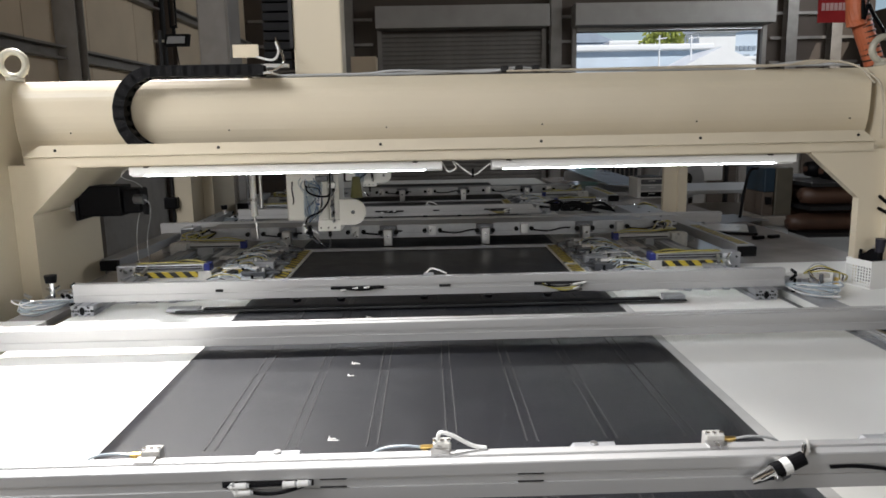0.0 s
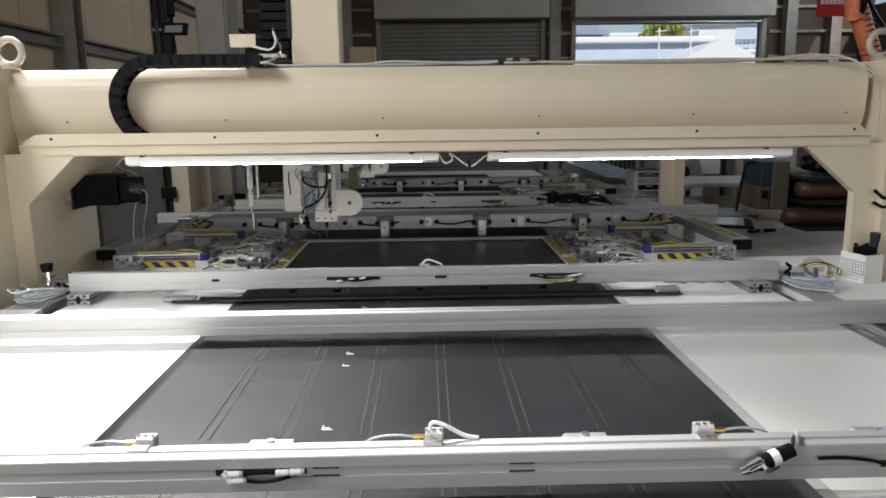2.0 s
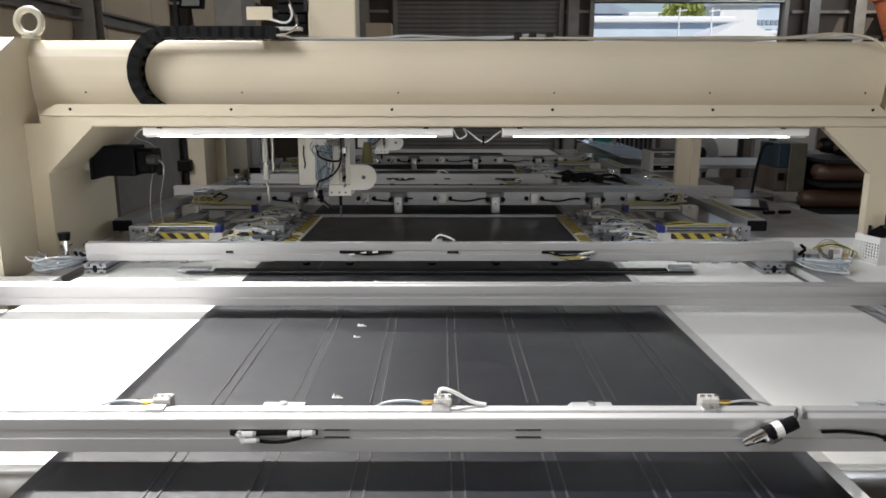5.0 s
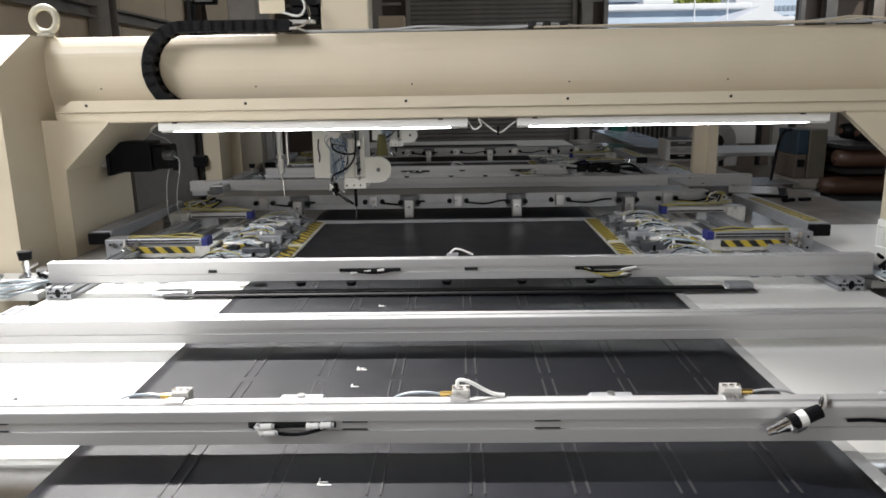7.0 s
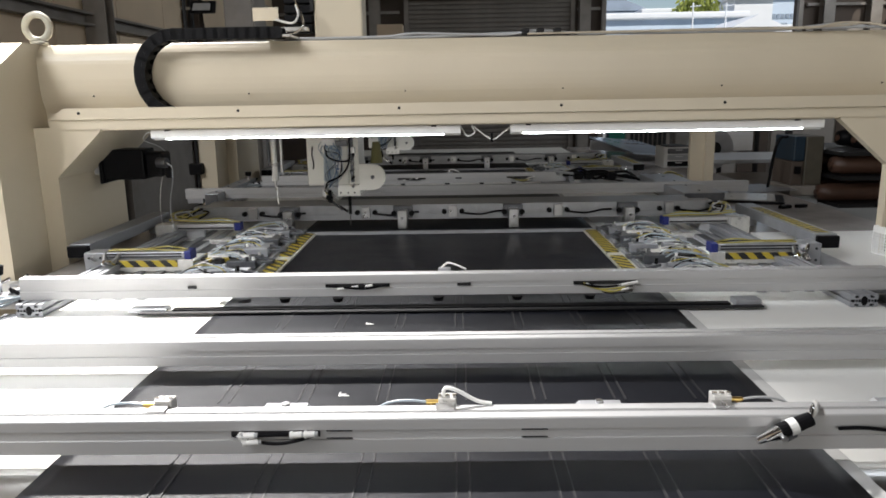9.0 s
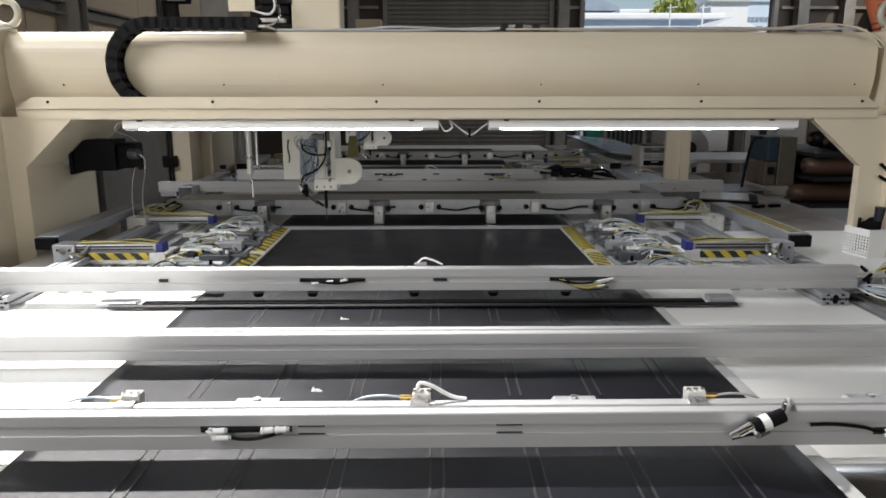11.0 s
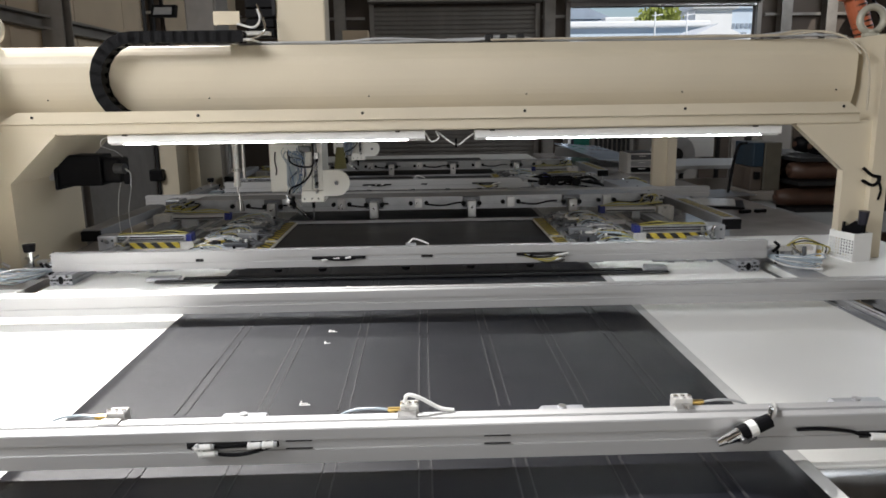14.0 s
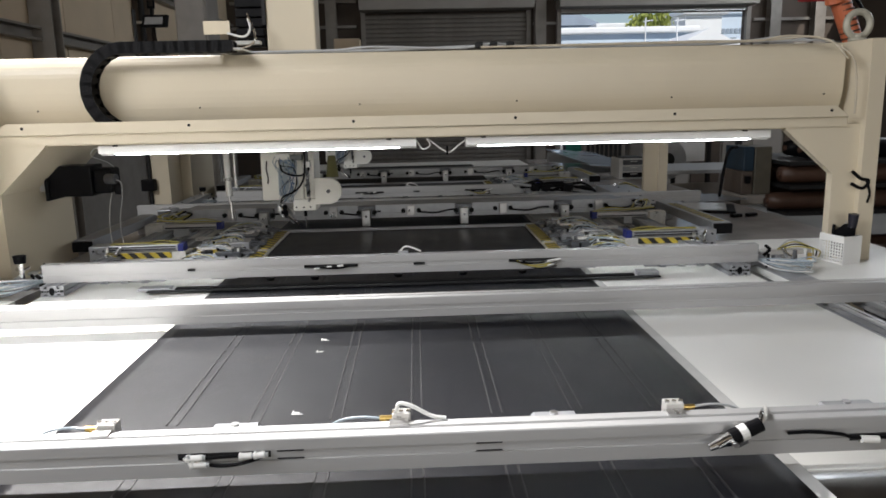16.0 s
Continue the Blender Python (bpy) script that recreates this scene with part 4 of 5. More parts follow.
    P("top_hose", hose([(-0.15, 2.905, 0.966), (-0.13, 2.905, 0.982), (-0.10, 2.9, 0.976), (-0.07, 2.9, 0.962)], 0.0035), CABLE)
    # clamp strip under the second bar
    P("clamp_strip", box(-1.10, 0.845, 2.778, 2.80, 0.857, 0.862, 0.001), DARK, "dark steel clamping strip")
    P("clamp_strip_seal", box(-1.0, 0.75, 2.80, 2.83, 0.856, 0.866), BLACK, "black rubber edge")
    for x0, x1 in ((-1.14, -1.02), (0.765, 0.845)):
        P("strip_end", box(x0, x1, 2.80, 2.85, 0.857, 0.876 if x0 > 0 else 0.868, 0.002), PLATE)
    for x in (-0.65, -0.48, -0.16, 0.09, 0.32):
        P("pad", rod((x, 2.842, 0.876), (x, 2.842, 0.889), 0.014, 0.018, seg=14), BLACK)
    # hazard-striped side strips and rear lip round the sewing field
    for x0 in (-0.855, 0.525):
        xa, xb = (x0, x0 + 0.072) if x0 < 0 else (x0 - 0.010, x0 + 0.062)
        P("strip_base", box(xa, xb, 3.14, 4.10, 0.8545, 0.862, 0.001), NICKEL, "bright metal strip")
        xo = xa - 0.012 if x0 < 0 else xb
        P("strip_edge", box(xo, xo + 0.012, 3.14, 4.10, 0.8545, 0.874, 0.002), PLATE)
        for ya, yb in ((3.15, 3.50), (3.57, 4.09)):
            P("striped_strip", box(xa + 0.008, xb - 0.012, ya, yb, 0.862, 0.8655), TAPE_Y, "yellow and black striped clamp strip")
        for k in range(13):
            xs = xb - 0.006 if x0 < 0 else xa + 0.004
            P("screw", rod((xs, 3.17 + 0.075 * k, 0.862), (xs, 3.17 + 0.075 * k, 0.8655), 0.004, seg=8), STEEL)
    P("rear_lip", box(-0.86, 0.59, 4.07, 4.10, 0.8545, 0.868, 0.001), PLATE)
    P("corner_tab", box(-0.90, -0.80, 2.93, 2.97, 0.868, 0.885), PLATE)
    P("corner_tab", box(0.53, 0.63, 2.93, 2.97, 0.868, 0.885), PLATE)
    # rear clamp bar
    P("rear_bar", prism([(4.28, 0.893), (4.28, 0.92), (4.284, 0.921), (4.284, 0.938), (4.28, 0.939), (4.28, 0.968), (4.36, 0.968), (4.36, 0.893)], -1.45, 1.2, "x"), PLATE)
    P("rear_top_bar", box(-1.45, 1.15, 4.43, 4.62, 0.912, 0.951, 0.002), PLATE)
    P("rear_top_edge", box(-1.45, 1.15, 4.415, 4.43, 0.905, 0.954, 0.002), ALU_Y)
    for x in (-0.95, -0.37, 0.19, 0.77):
        cl = P("clamp", box(x - 0.05, x + 0.05, 4.25, 4.28, 0.905, 0.968, 0.004), DARKSTEEL, "grey clamp head with a bright foot")
        for dx in (-0.045, 0.045):
            P("bolt", rod((x + dx, 4.238, 0.93), (x + dx, 4.25, 0.93), 0.014, seg=12), BLACK, "", cl)
        P("clamp_foot", box(x - 0.024, x + 0.024, 4.2, 4.26, 0.857, 0.95, 0.003), STEEL, "", cl)
        P("clamp_screw", rod((x, 4.185, 0.915), (x, 4.195, 0.915), 0.008, seg=10), CHROME, "", cl)
    for x in (-1.14, -0.56, -0.115, 0.42, 0.98):
        cl = P("hose_clamp", box(x - 0.022, x + 0.022, 4.255, 4.28, 0.905, 0.962, 0.003), STEEL)
        for dx in (-0.045, 0.045):
            P("knob", rod((x + dx, 4.262, 0.932), (x + dx, 4.281, 0.932), 0.013, seg=10), BLACK, "", cl)
        P("hose", hose([(x + 0.05, 4.262, 0.925), (x + 0.14, 4.255, 0.918), (x + 0.22, 4.262, 0.932), (x + 0.27, 4.272, 0.932)], 0.005), BLACK, "", cl)
    # side mechanisms, mirrored about the middle
    rg = random.Random(11)
    for s in (-1, 1):
        X = lambda u: CX + s * u
        B = lambda name, u0, u1, y0, y1, z0, z1, m, bev=0.003, label="": P(name, box(min(X(u0), X(u1)), max(X(u0), X(u1)), y0, y1, z0, z1, bev), m, label)
        # guides along the table
        for u in (1.05, 1.13, 1.21):
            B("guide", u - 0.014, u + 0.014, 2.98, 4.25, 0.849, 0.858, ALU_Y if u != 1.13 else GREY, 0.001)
        B("base_plate", 0.98, 1.33, 3.00, 3.20, 0.849, 0.8565, PLATE, 0.001)
        B("under_plate", 0.76, 0.9, 3.1, 4.2, 0.849, 0.8535, PLATE, 0.001, "machined plate under the clamps")
        B("under_plate", 1.02, 1.27, 3.72, 3.99, 0.849, 0.8525, DARKSTEEL, 0.001, "dark steel plate under the clamps")
        B("cross_plate", 0.93, 1.12, 3.90, 3.93, 0.853, 0.873, NICKEL, 0.001)
        # first air cylinder
        cy = B("cylinder", 1.035, 1.345, 3.362, 3.415, 0.906, 0.934, PLATE, 0.004, "slotted aluminium air cylinder")
        P("end_cap", box(min(X(1.008), X(1.035)), max(X(1.008), X(1.035)), 3.357, 3.42, 0.900, 0.938, 0.003), BLUE, "blue plastic end cap", cy)
        P("tape_strip", box(min(X(1.06), X(1.345)), max(X(1.06), X(1.345)), 3.346, 3.35, 0.877, 0.9035), TAPE, "yellow and black striped guard", cy)
        P("tape_plate", box(min(X(1.0), X(1.36)), max(X(1.0), X(1.36)), 3.3505, 3.354, 0.862, 0.9045), NICKEL, "pale metal guard plate", cy)
        for z in (0.912, 0.923):
            P("slot", box(min(X(1.045), X(1.34)), max(X(1.045), X(1.34)), 3.3605, 3.364, z, z + 0.006), DARK, "", cy)
        B("cylinder_support", 1.08, 1.33, 3.37, 3.41, 0.849, 0.9055, NICKEL)
        for k in range(3):
            P("yellow_hose", hose([(X(1.03), 3.37 + 0.012 * k, 0.937), (X(1.12), 3.38 + 0.02 * k, 0.938 + 0.003 * k), (X(1.20), 3.37 + 0.02 * k, 0.944 - 0.003 * k), (X(1.34), 3.38 + 0.015 * k, 0.938)], 0.0028), (YTUBE, BLACK, YTUBE)[k], "", cy)
        B("end_block", 1.34, 1.425, 3.35, 3.44, 0.849, 0.935, PLATE, 0.003)
        for du, z in ((1.36, 0.87), (1.405, 0.87), (1.36, 0.915), (1.405, 0.915)):
            P("screw", rod((X(du), 3.347, z), (X(du), 3.351, z), 0.005, seg=8), DARK)
        B("block_foot", 1.30, 1.345, 3.33, 3.37, 0.849, 0.878, BLACK, 0.003)
        for k in range(7):
            u, y, z = rg.uniform(1.30, 1.38), rg.uniform(3.31, 3.345), rg.uniform(0.86, 0.915)
            P("fitting", rod((X(u), y, z), (X(u + rg.uniform(-0.02, 0.02)), y + rg.uniform(-0.03, 0.03), z + rg.uniform(0.01, 0.03)), 0.009, 0.007, seg=10), CHROME if k % 2 else STEEL)
        # post and second cylinder
        B("post", 1.33, 1.42, 4.015, 4.09, 0.849, 0.926, NICKEL, 0.004, "pale metal bracket block")
        c2 = B("cylinder", 1.045, 1.33, 4.045, 4.09, 0.893, 0.922, ALU, 0.004, "slotted aluminium air cylinder")
        P("end_cap", box(min(X(1.015), X(1.045)), max(X(1.015), X(1.045)), 4.04, 4.095, 0.888, 0.928, 0.003), BLUE, "blue plastic end cap", c2)
        P("slot", box(min(X(1.05), X(1.32)), max(X(1.05), X(1.32)), 4.0435, 4.047, 0.899, 0.906), DARK, "", c2)
        for k in range(3):
            P("hose", hose([(X(1.02), 4.06, 0.928), (X(1.12), 4.05 + 0.02 * k, 0.934 + 0.004 * k), (X(1.24), 4.07 + 0.02 * k, 0.932), (X(1.38), 4.10 + 0.02 * k, 0.938)], 0.0034), (YTUBE, TUBE, YTUBE)[k], "", c2)
        P("cylinder_support", box(min(X(1.2), X(1.33)), max(X(1.2), X(1.33)), 4.06, 4.085, 0.849, 0.893), GREY, "", c2)
        for k in range(9):
            P("hose", hose([(X(1.25 + 0.02 * k), 4.1 + rg.uniform(0, 0.1), 0.93), (X(1.22 + rg.uniform(0, 0.2)), 4.15 + rg.uniform(0, 0.12), 0.945 + rg.uniform(0, 0.02)), (X(1.3 + rg.uniform(0, 0.1)), 4.3, 0.94 + rg.uniform(0, 0.02)), (X(1.4), 4.42, 0.93)], 0.0042), (BLACK, YTUBE, GREY)[k % 3])
        # clamp units beside the field
        for k, y in enumerate((3.14, 3.37, 3.59, 3.78, 3.98)):
            o = rg.uniform(-0.015, 0.015)
            u1 = B("clamp_unit", 0.76 + o, 0.875 + o, y, y + 0.13, 0.8565, 0.884 + rg.uniform(0, 0.01), DARKSTEEL if k % 2 else PLATE, 0.003, "machined clamp block")
            P("clamp_lever", box(min(X(0.70), X(0.80)), max(X(0.70), X(0.80)), y + 0.03, y + 0.075, 0.8705, 0.884, 0.002), DARKSTEEL, "", u1)
            P("clamp_lever", rod((X(0.72), y + 0.05, 0.884), (X(0.77), y + 0.05, 0.897), 0.006, 0.005, seg=10), DARKSTEEL, "", u1)
            P("small_cylinder", rod((X(0.80 + o), y + 0.065, 0.893), (X(0.965 + o), y + 0.065, 0.893), 0.011, seg=16), NICKEL if k % 2 else PLATE, "", u1)
            if k in (1, 3):
                P("guard", box(min(X(0.84), X(0.99)), max(X(0.84), X(0.99)), y + 0.035, y + 0.042, 0.876, 0.894, 0.001), TAPE, "yellow and black striped guard", u1)
                P("cover", box(min(X(0.84), X(0.99)), max(X(0.84), X(0.99)), y + 0.0415, y + 0.10, 0.890, 0.895, 0.001), TAPE, "", u1)
            P("valve", box(min(X(0.89), X(0.935)), max(X(0.89), X(0.935)), y - 0.015, y + 0.03, 0.857, 0.897, 0.003), DARK if k % 2 else PLATE, "", u1)
            for j in range(7):
                yy = y + rg.uniform(0, 0.14)
                P("hose", hose([(X(0.79 + rg.uniform(0, 0.05)), yy, 0.885), (X(0.86 + rg.uniform(-0.02, 0.02)), yy + rg.uniform(-0.05, 0.05), 0.902 + rg.uniform(0, 0.014)), (X(0.95), yy + rg.uniform(-0.06, 0.06), 0.896 + rg.uniform(0, 0.012)), (X(1.01), yy + rg.uniform(-0.06, 0.08), 0.873), (X(1.06), yy + rg.uniform(0, 0.05), 0.858)], 0.0022), (TUBE, BLACK, CABLE, TUBE, GREY, YTUBE, TUBE)[j], "", u1)
            for j in range(6):
                u, yy = rg.uniform(0.77, 0.95), y + rg.uniform(0, 0.14)
                P("fitting", rod((X(u), yy, 0.885), (X(u), yy, 0.898 + rg.uniform(0, 0.012)), 0.006, seg=10), (STEEL, BLACK, WHITEP, NICKEL, DARKSTEEL, WHITEP)[j], "", u1)
        for k in range(4):
            B("table_plate", 0.9 + 0.02 * k, 1.0 + 0.02 * k, 3.30 + 0.17 * k, 3.36 + 0.17 * k, 0.849, 0.868, (NICKEL, PLATE)[k % 2], 0.002)
        # long outer channel with taped top
        ch = B("outer_channel", 1.455, 1.545, 3.47, 4.30, 0.90, 0.948, PLATE if s > 0 else ALU_Y, 0.004, "long pale channel beside the table")
        P("channel_end", box(min(X(1.457), X(1.543)), max(X(1.457), X(1.543)), 3.445, 3.47, 0.895, 0.943, 0.004), BLACK, "black plastic end", ch)
        if s > 0:
            P("channel_tape", box(min(X(1.475), X(1.525)), max(X(1.475), X(1.525)), 3.5, 4.15, 0.948, 0.9495), TAPE_Y, "yellow and black striped tape", ch)
        for y in (3.6, 4.2):
            P("channel_foot", box(min(X(1.47), X(1.53)), max(X(1.47), X(1.53)), y, y + 0.06, 0.849, 0.90), PLATE, "", ch)
        # corner clamp with knob, fittings and coiled hoses at the front corner
        B("corner_block", 1.385, 1.47, 2.95, 3.05, 0.849, 0.90, PLATE, 0.004)
        B("corner_plate", 1.36, 1.56, 3.08, 3.12, 0.872, 0.885, ALU, 0.002)
        B("corner_plate_foot", 1.42, 1.47, 3.08, 3.12, 0.849, 0.872, ALU, 0.002)
        if s > 0:
            B("corner_arm", 1.27, 1.66, 3.02, 3.055, 0.878, 0.897, NICKEL, 0.003, "pale metal arm at the corner")
            B("corner_arm_foot", 1.54, 1.60, 3.02, 3.06, 0.852, 0.878, PLATE, 0.002)
            for k, (u, y) in enumerate(((1.56, 2.97), (1.61, 3.0), (1.65, 2.96), (1.68, 3.02))):
                P("fitting", rod((X(u), y, 0.853), (X(u), y, 0.895 + 0.006 * (k % 2)), 0.011, 0.008, seg=12), (PLATE, DARKSTEEL, BRASS, STEEL)[k])
            for k in range(4):
                P("hose", hose([(X(1.55), 3.03, 0.9), (X(1.62), 3.0 + 0.02 * k, 0.915 + 0.006 * k), (X(1.70), 2.98 + 0.03 * k, 0.90), (X(1.74), 3.05 + 0.02 * k, 0.858)], 0.003), (YTUBE, BLACK, YTUBE, GREY)[k])
        if s < 0:
          kb = P("knob_stem", rod((X(1.50), 2.93, 0.849), (X(1.50), 2.93, 0.955), 0.011, seg=14), CHROME)
          P("knob", rod((X(1.50), 2.93, 0.955), (X(1.50), 2.93, 0.985), 0.02, 0.024, seg=18), BLACK, "black knob", kb)
          P("knob_base", box(min(X(1.47), X(1.53)), max(X(1.47), X(1.53)), 2.9, 2.96, 0.849, 0.89, 0.004), PLATE, "", kb)
        for k in range(16):
            u, y = rg.uniform(1.40, 1.56), rg.uniform(2.86, 3.04)
            P("fitting", rod((X(u), y, 0.856 + 0.004 * k), (X(u + rg.uniform(-0.03, 0.03)), y + rg.uniform(-0.03, 0.03), 0.872 + 0.004 * k), 0.007, 0.006, seg=10), (CHROME, STEEL, BLACK)[k % 3])
        for k in range(11 if s < 0 else 9):
            P("hose_loop", hose([(X(1.39), 2.9, 0.89), (X(1.44 + rg.uniform(0, 0.05)), 2.84 - rg.uniform(0, 0.06), 0.862 + 0.005 * k), (X(1.52 + rg.uniform(0, 0.05)), 2.76 + rg.uniform(0, 0.06), 0.858 + 0.005 * k), (X(1.58 + rg.uniform(-0.03, 0.02)), 2.82 + rg.uniform(0, 0.06), 0.862 + 0.005 * k), (X(1.52 + rg.uniform(0, 0.05)), 2.92, 0.868)], 0.0028), (TUBE, CABLE, TUBE)[k % 3])
    return f


frame_near = clamp_frame(1.256)
frame_far = clamp_frame(0.68)
frame_far.matrix_world = pose(0, 2.45, 0)

# pale box channels between the two machines
for x0, x1, y0, y1 in ((1.24, 1.48, 4.32, 5.35), (-1.69, -1.60, 4.6, 5.5)):
    ch = thing("box_channel", "pale grey metal box channel beside the table", "channel", group="box channels between the machines")
    put("body", box(x0, x1, y0, y1, 0.849, 0.928, 0.004), PLATE, ch)
    put("end_plate", box(x0 + 0.004, x1 - 0.004, y0 - 0.005, y0, 0.853, 0.924, 0.001), DARKSTEEL, ch)
    for k in range(4):
        y = y0 + 0.1 + 0.25 * k
        put("screw", rod(((x0 + x1) / 2, y, 0.928), ((x0 + x1) / 2, y, 0.931), 0.008, seg=10), DARK, ch)
cb = thing("cable_heap", "heap of black and grey cables beside the far bar", "cables")
rg = random.Random(21)
for k in range(14):
    x, y = rg.uniform(0.70, 1.05), rg.uniform(5.27, 5.36)
    put("cable", hose([(0.66, 5.33, 0.93), (x - 0.1, y - 0.02, 0.95 + rg.uniform(-0.02, 0.03)), (x, y, 0.90 + rg.uniform(0, 0.06)), (x + 0.12, y + 0.03, 0.93 + rg.uniform(-0.03, 0.02)), (1.24, 5.34, 0.88)], rg.choice((0.006, 0.008, 0.010))), (BLACK, BLACK, CHAIN, GREY)[k % 4], cb)
for x in (0.78, 0.86, 1.02):
    put("plug", box(x - 0.03, x + 0.03, 5.25, 5.31, 0.905, 0.95, 0.006), BLACK, cb)

# ---- things on and round the machines ----
bk = thing("tool_basket", "white perforated plastic basket holding pliers and pens", "basket")
bx0, by0 = 1.655, 2.93
bm = bmesh.new()
BW, BD, BH = 0.125, 0.085, 0.115


def lattice(bm, m, w, h):
    """A thin moulded plate with nine by seven square holes below a plain rim."""
    us = [-w / 2]
    for k in range(9):
        c = -w / 2 + w * (k + 0.5) / 9
        us += [c - 0.0042, c + 0.0042]
    us.append(w / 2)
    vs = [0.0]
    for k in range(7):
        c = 0.004 + (h - 0.03) * (k + 0.5) / 7
        vs += [c - 0.0036, c + 0.0036]
    vs.append(h)
    grid = [[[bm.verts.new(m @ Vector((u, t, v))) for v in vs] for u in us] for t in (-0.0015, 0.0015)]
    nu, nv = len(us) - 1, len(vs) - 1
    solid = {(a, b) for a in range(nu) for b in range(nv) if not (a % 2 and b % 2)}
    for a, b in solid:
        for layer in grid:
            bm.faces.new((layer[a][b], layer[a + 1][b], layer[a + 1][b + 1], layer[a][b + 1]))
        for (da, db), (p, q) in (((-1, 0), ((a, b), (a, b + 1))), ((1, 0), ((a + 1, b), (a + 1, b + 1))), ((0, -1), ((a, b), (a + 1, b))), ((0, 1), ((a, b + 1), (a + 1, b + 1)))):
            if (a + da, b + db) not in solid:
                bm.faces.new((grid[0][p[0]][p[1]], grid[0][q[0]][q[1]], grid[1][q[0]][q[1]], grid[1][p[0]][p[1]]))


lattice(bm, Matrix.Identity(4), BW, BH)
put("perforated_side", bm, WHITEP, bk)
bm = bmesh.new()
lattice(bm, Matrix.Translation((0, BD, 0)), BW, BH)
put("perforated_side", bm, WHITEP, bk)
for sx in (-1, 1):
    put("end_wall", box(sx * BW / 2 - 0.0015, sx * BW / 2 + 0.0015, -0.0025, BD + 0.0025, 0, BH), WHITEP, bk)
put("base", box(-BW / 2, BW / 2, 0, BD, 0, 0.004), WHITEP, bk)
bk.matrix_world = pose(1.628, 2.97, TZ, 0, 0, -76)
put("pouch", prism([(-0.04, 0.02), (0.05, 0.02), (0.055, 0.15), (0.02, 0.16), (0.0, 0.145), (-0.035, 0.125)], 0.035, 0.06, "y"), BLACK, bk, "dark tool pouch")
put("handle", rod((0.035, 0.04, 0.03), (0.05, 0.045, 0.155), 0.009), BLACK, bk)
put("handle", rod((0.05, 0.045, 0.15), (0.054, 0.045, 0.205), 0.016, 0.02), PURPLE, bk, "dark tool handle")
put("pen", rod((-0.05, 0.03, 0.01), (-0.058, 0.035, 0.165), 0.006), PURPLE, bk)
put("pen", rod((-0.035, 0.03, 0.01), (-0.03, 0.035, 0.15), 0.006), BLACK, bk)
for k in range(3):
    put("pin", rod((0.0 + 0.014 * k, 0.07, 0.02), (-0.004 + 0.014 * k, 0.07, 0.165), 0.003, seg=8), STEEL, bk)

# black strap hanging on the portal leg
st = thing("strap", "black cable strap on the cream portal leg", "strap")
put("loop", hose([(1.70, 2.99, 1.22), (1.735, 2.985, 1.19), (1.77, 2.985, 1.18), (1.745, 2.985, 1.15), (1.70, 2.99, 1.17)], 0.007), BLACK, st)
put("tail", hose([(1.76, 2.985, 1.18), (1.775, 2.98, 1.13), (1.77, 2.985, 1.09)], 0.005), BLACK, st)

# left side: thin pole with holder, hanging floodlight
p = thing("pole_stand", "thin dark pole with a black clamp box", "stand")
put("pole", rod((-1.93, 5.2, 0), (-1.93, 5.2, 2.2), 0.012), DARK, p)
put("clamp_box", box(-1.98, -1.89, 5.15, 5.23, 0.99, 1.07, 0.008), BLACK, p)
fl = thing("flood_lamp", "black floodlight, switched off, hanging from the roof", "lamp")
put("hanger", rod((-2.76, 8.0, 2.9), (-2.76, 8.0, WZ), 0.012), BLACK, fl)
put("arm", box(-2.80, -2.785, 7.99, 8.01, 2.6, 2.9), BLACK, fl)
put("arm", box(-2.74, -2.725, 7.99, 8.01, 2.6, 2.9), BLACK, fl)
put("arm", box(-2.80, -2.725, 7.99, 8.01, 2.585, 2.61), BLACK, fl)
put("yoke", box(-2.775, -2.75, 7.99, 8.01, 2.50, 2.59), BLACK, fl)
put("case", prism([(-2.87, 2.40), (-2.62, 2.40), (-2.60, 2.52), (-2.84, 2.52)], 7.96, 8.04, "y"), BLACK, fl)
put("glass", prism([(-2.835, 2.425), (-2.65, 2.425), (-2.64, 2.495), (-2.815, 2.495)], 7.95, 7.96, "y"), GREY, fl, "pale lamp glass")
put("cord", hose([(-2.75, 8.0, 2.4), (-2.73, 8.0, 2.2), (-2.70, 8.0, 1.9)], 0.006), BLACK, fl)
cb = thing("control_cabinet", "tall dark grey control cabinet by the wall", "cabinet")
put("body", box(-2.06, -1.80, 6.5, 6.9, 0, 3.6, 0.01), GIRDER, cb)
put("door", box(-2.045, -1.815, 6.485, 6.5, 0.1, 3.5, 0.004), GIRDER, cb)
put("handle", box(-1.85, -1.835, 6.47, 6.486, 1.3, 1.45, 0.003), STEEL, cb)
hp = thing("wall_pipe", "thin brown conduit on the wall", "pipe")
put("pipe", rod((-3.36, 9.4, 0), (-3.36, 9.4, 6.1), 0.035), DARK, hp)
put("clip", box(-3.47, -3.32, 9.36, 9.44, 2.6, 2.63), STEEL, hp)
cbx = thing("carton", "pale closed box on a wall shelf", "box")
put("body", box(-1.42, -0.98, 13.0, 13.4, 2.35, 2.72, 0.005), SIDING, cbx)
put("shelf", box(-2.6, -0.95, 12.9, 13.5, 2.31, 2.349), GIRDER, cbx)
for x in (-2.5, -1.1):
    put("post", box(x - 0.03, x + 0.03, 13.2, 13.26, 0, 2.31), GIRDER, cbx)

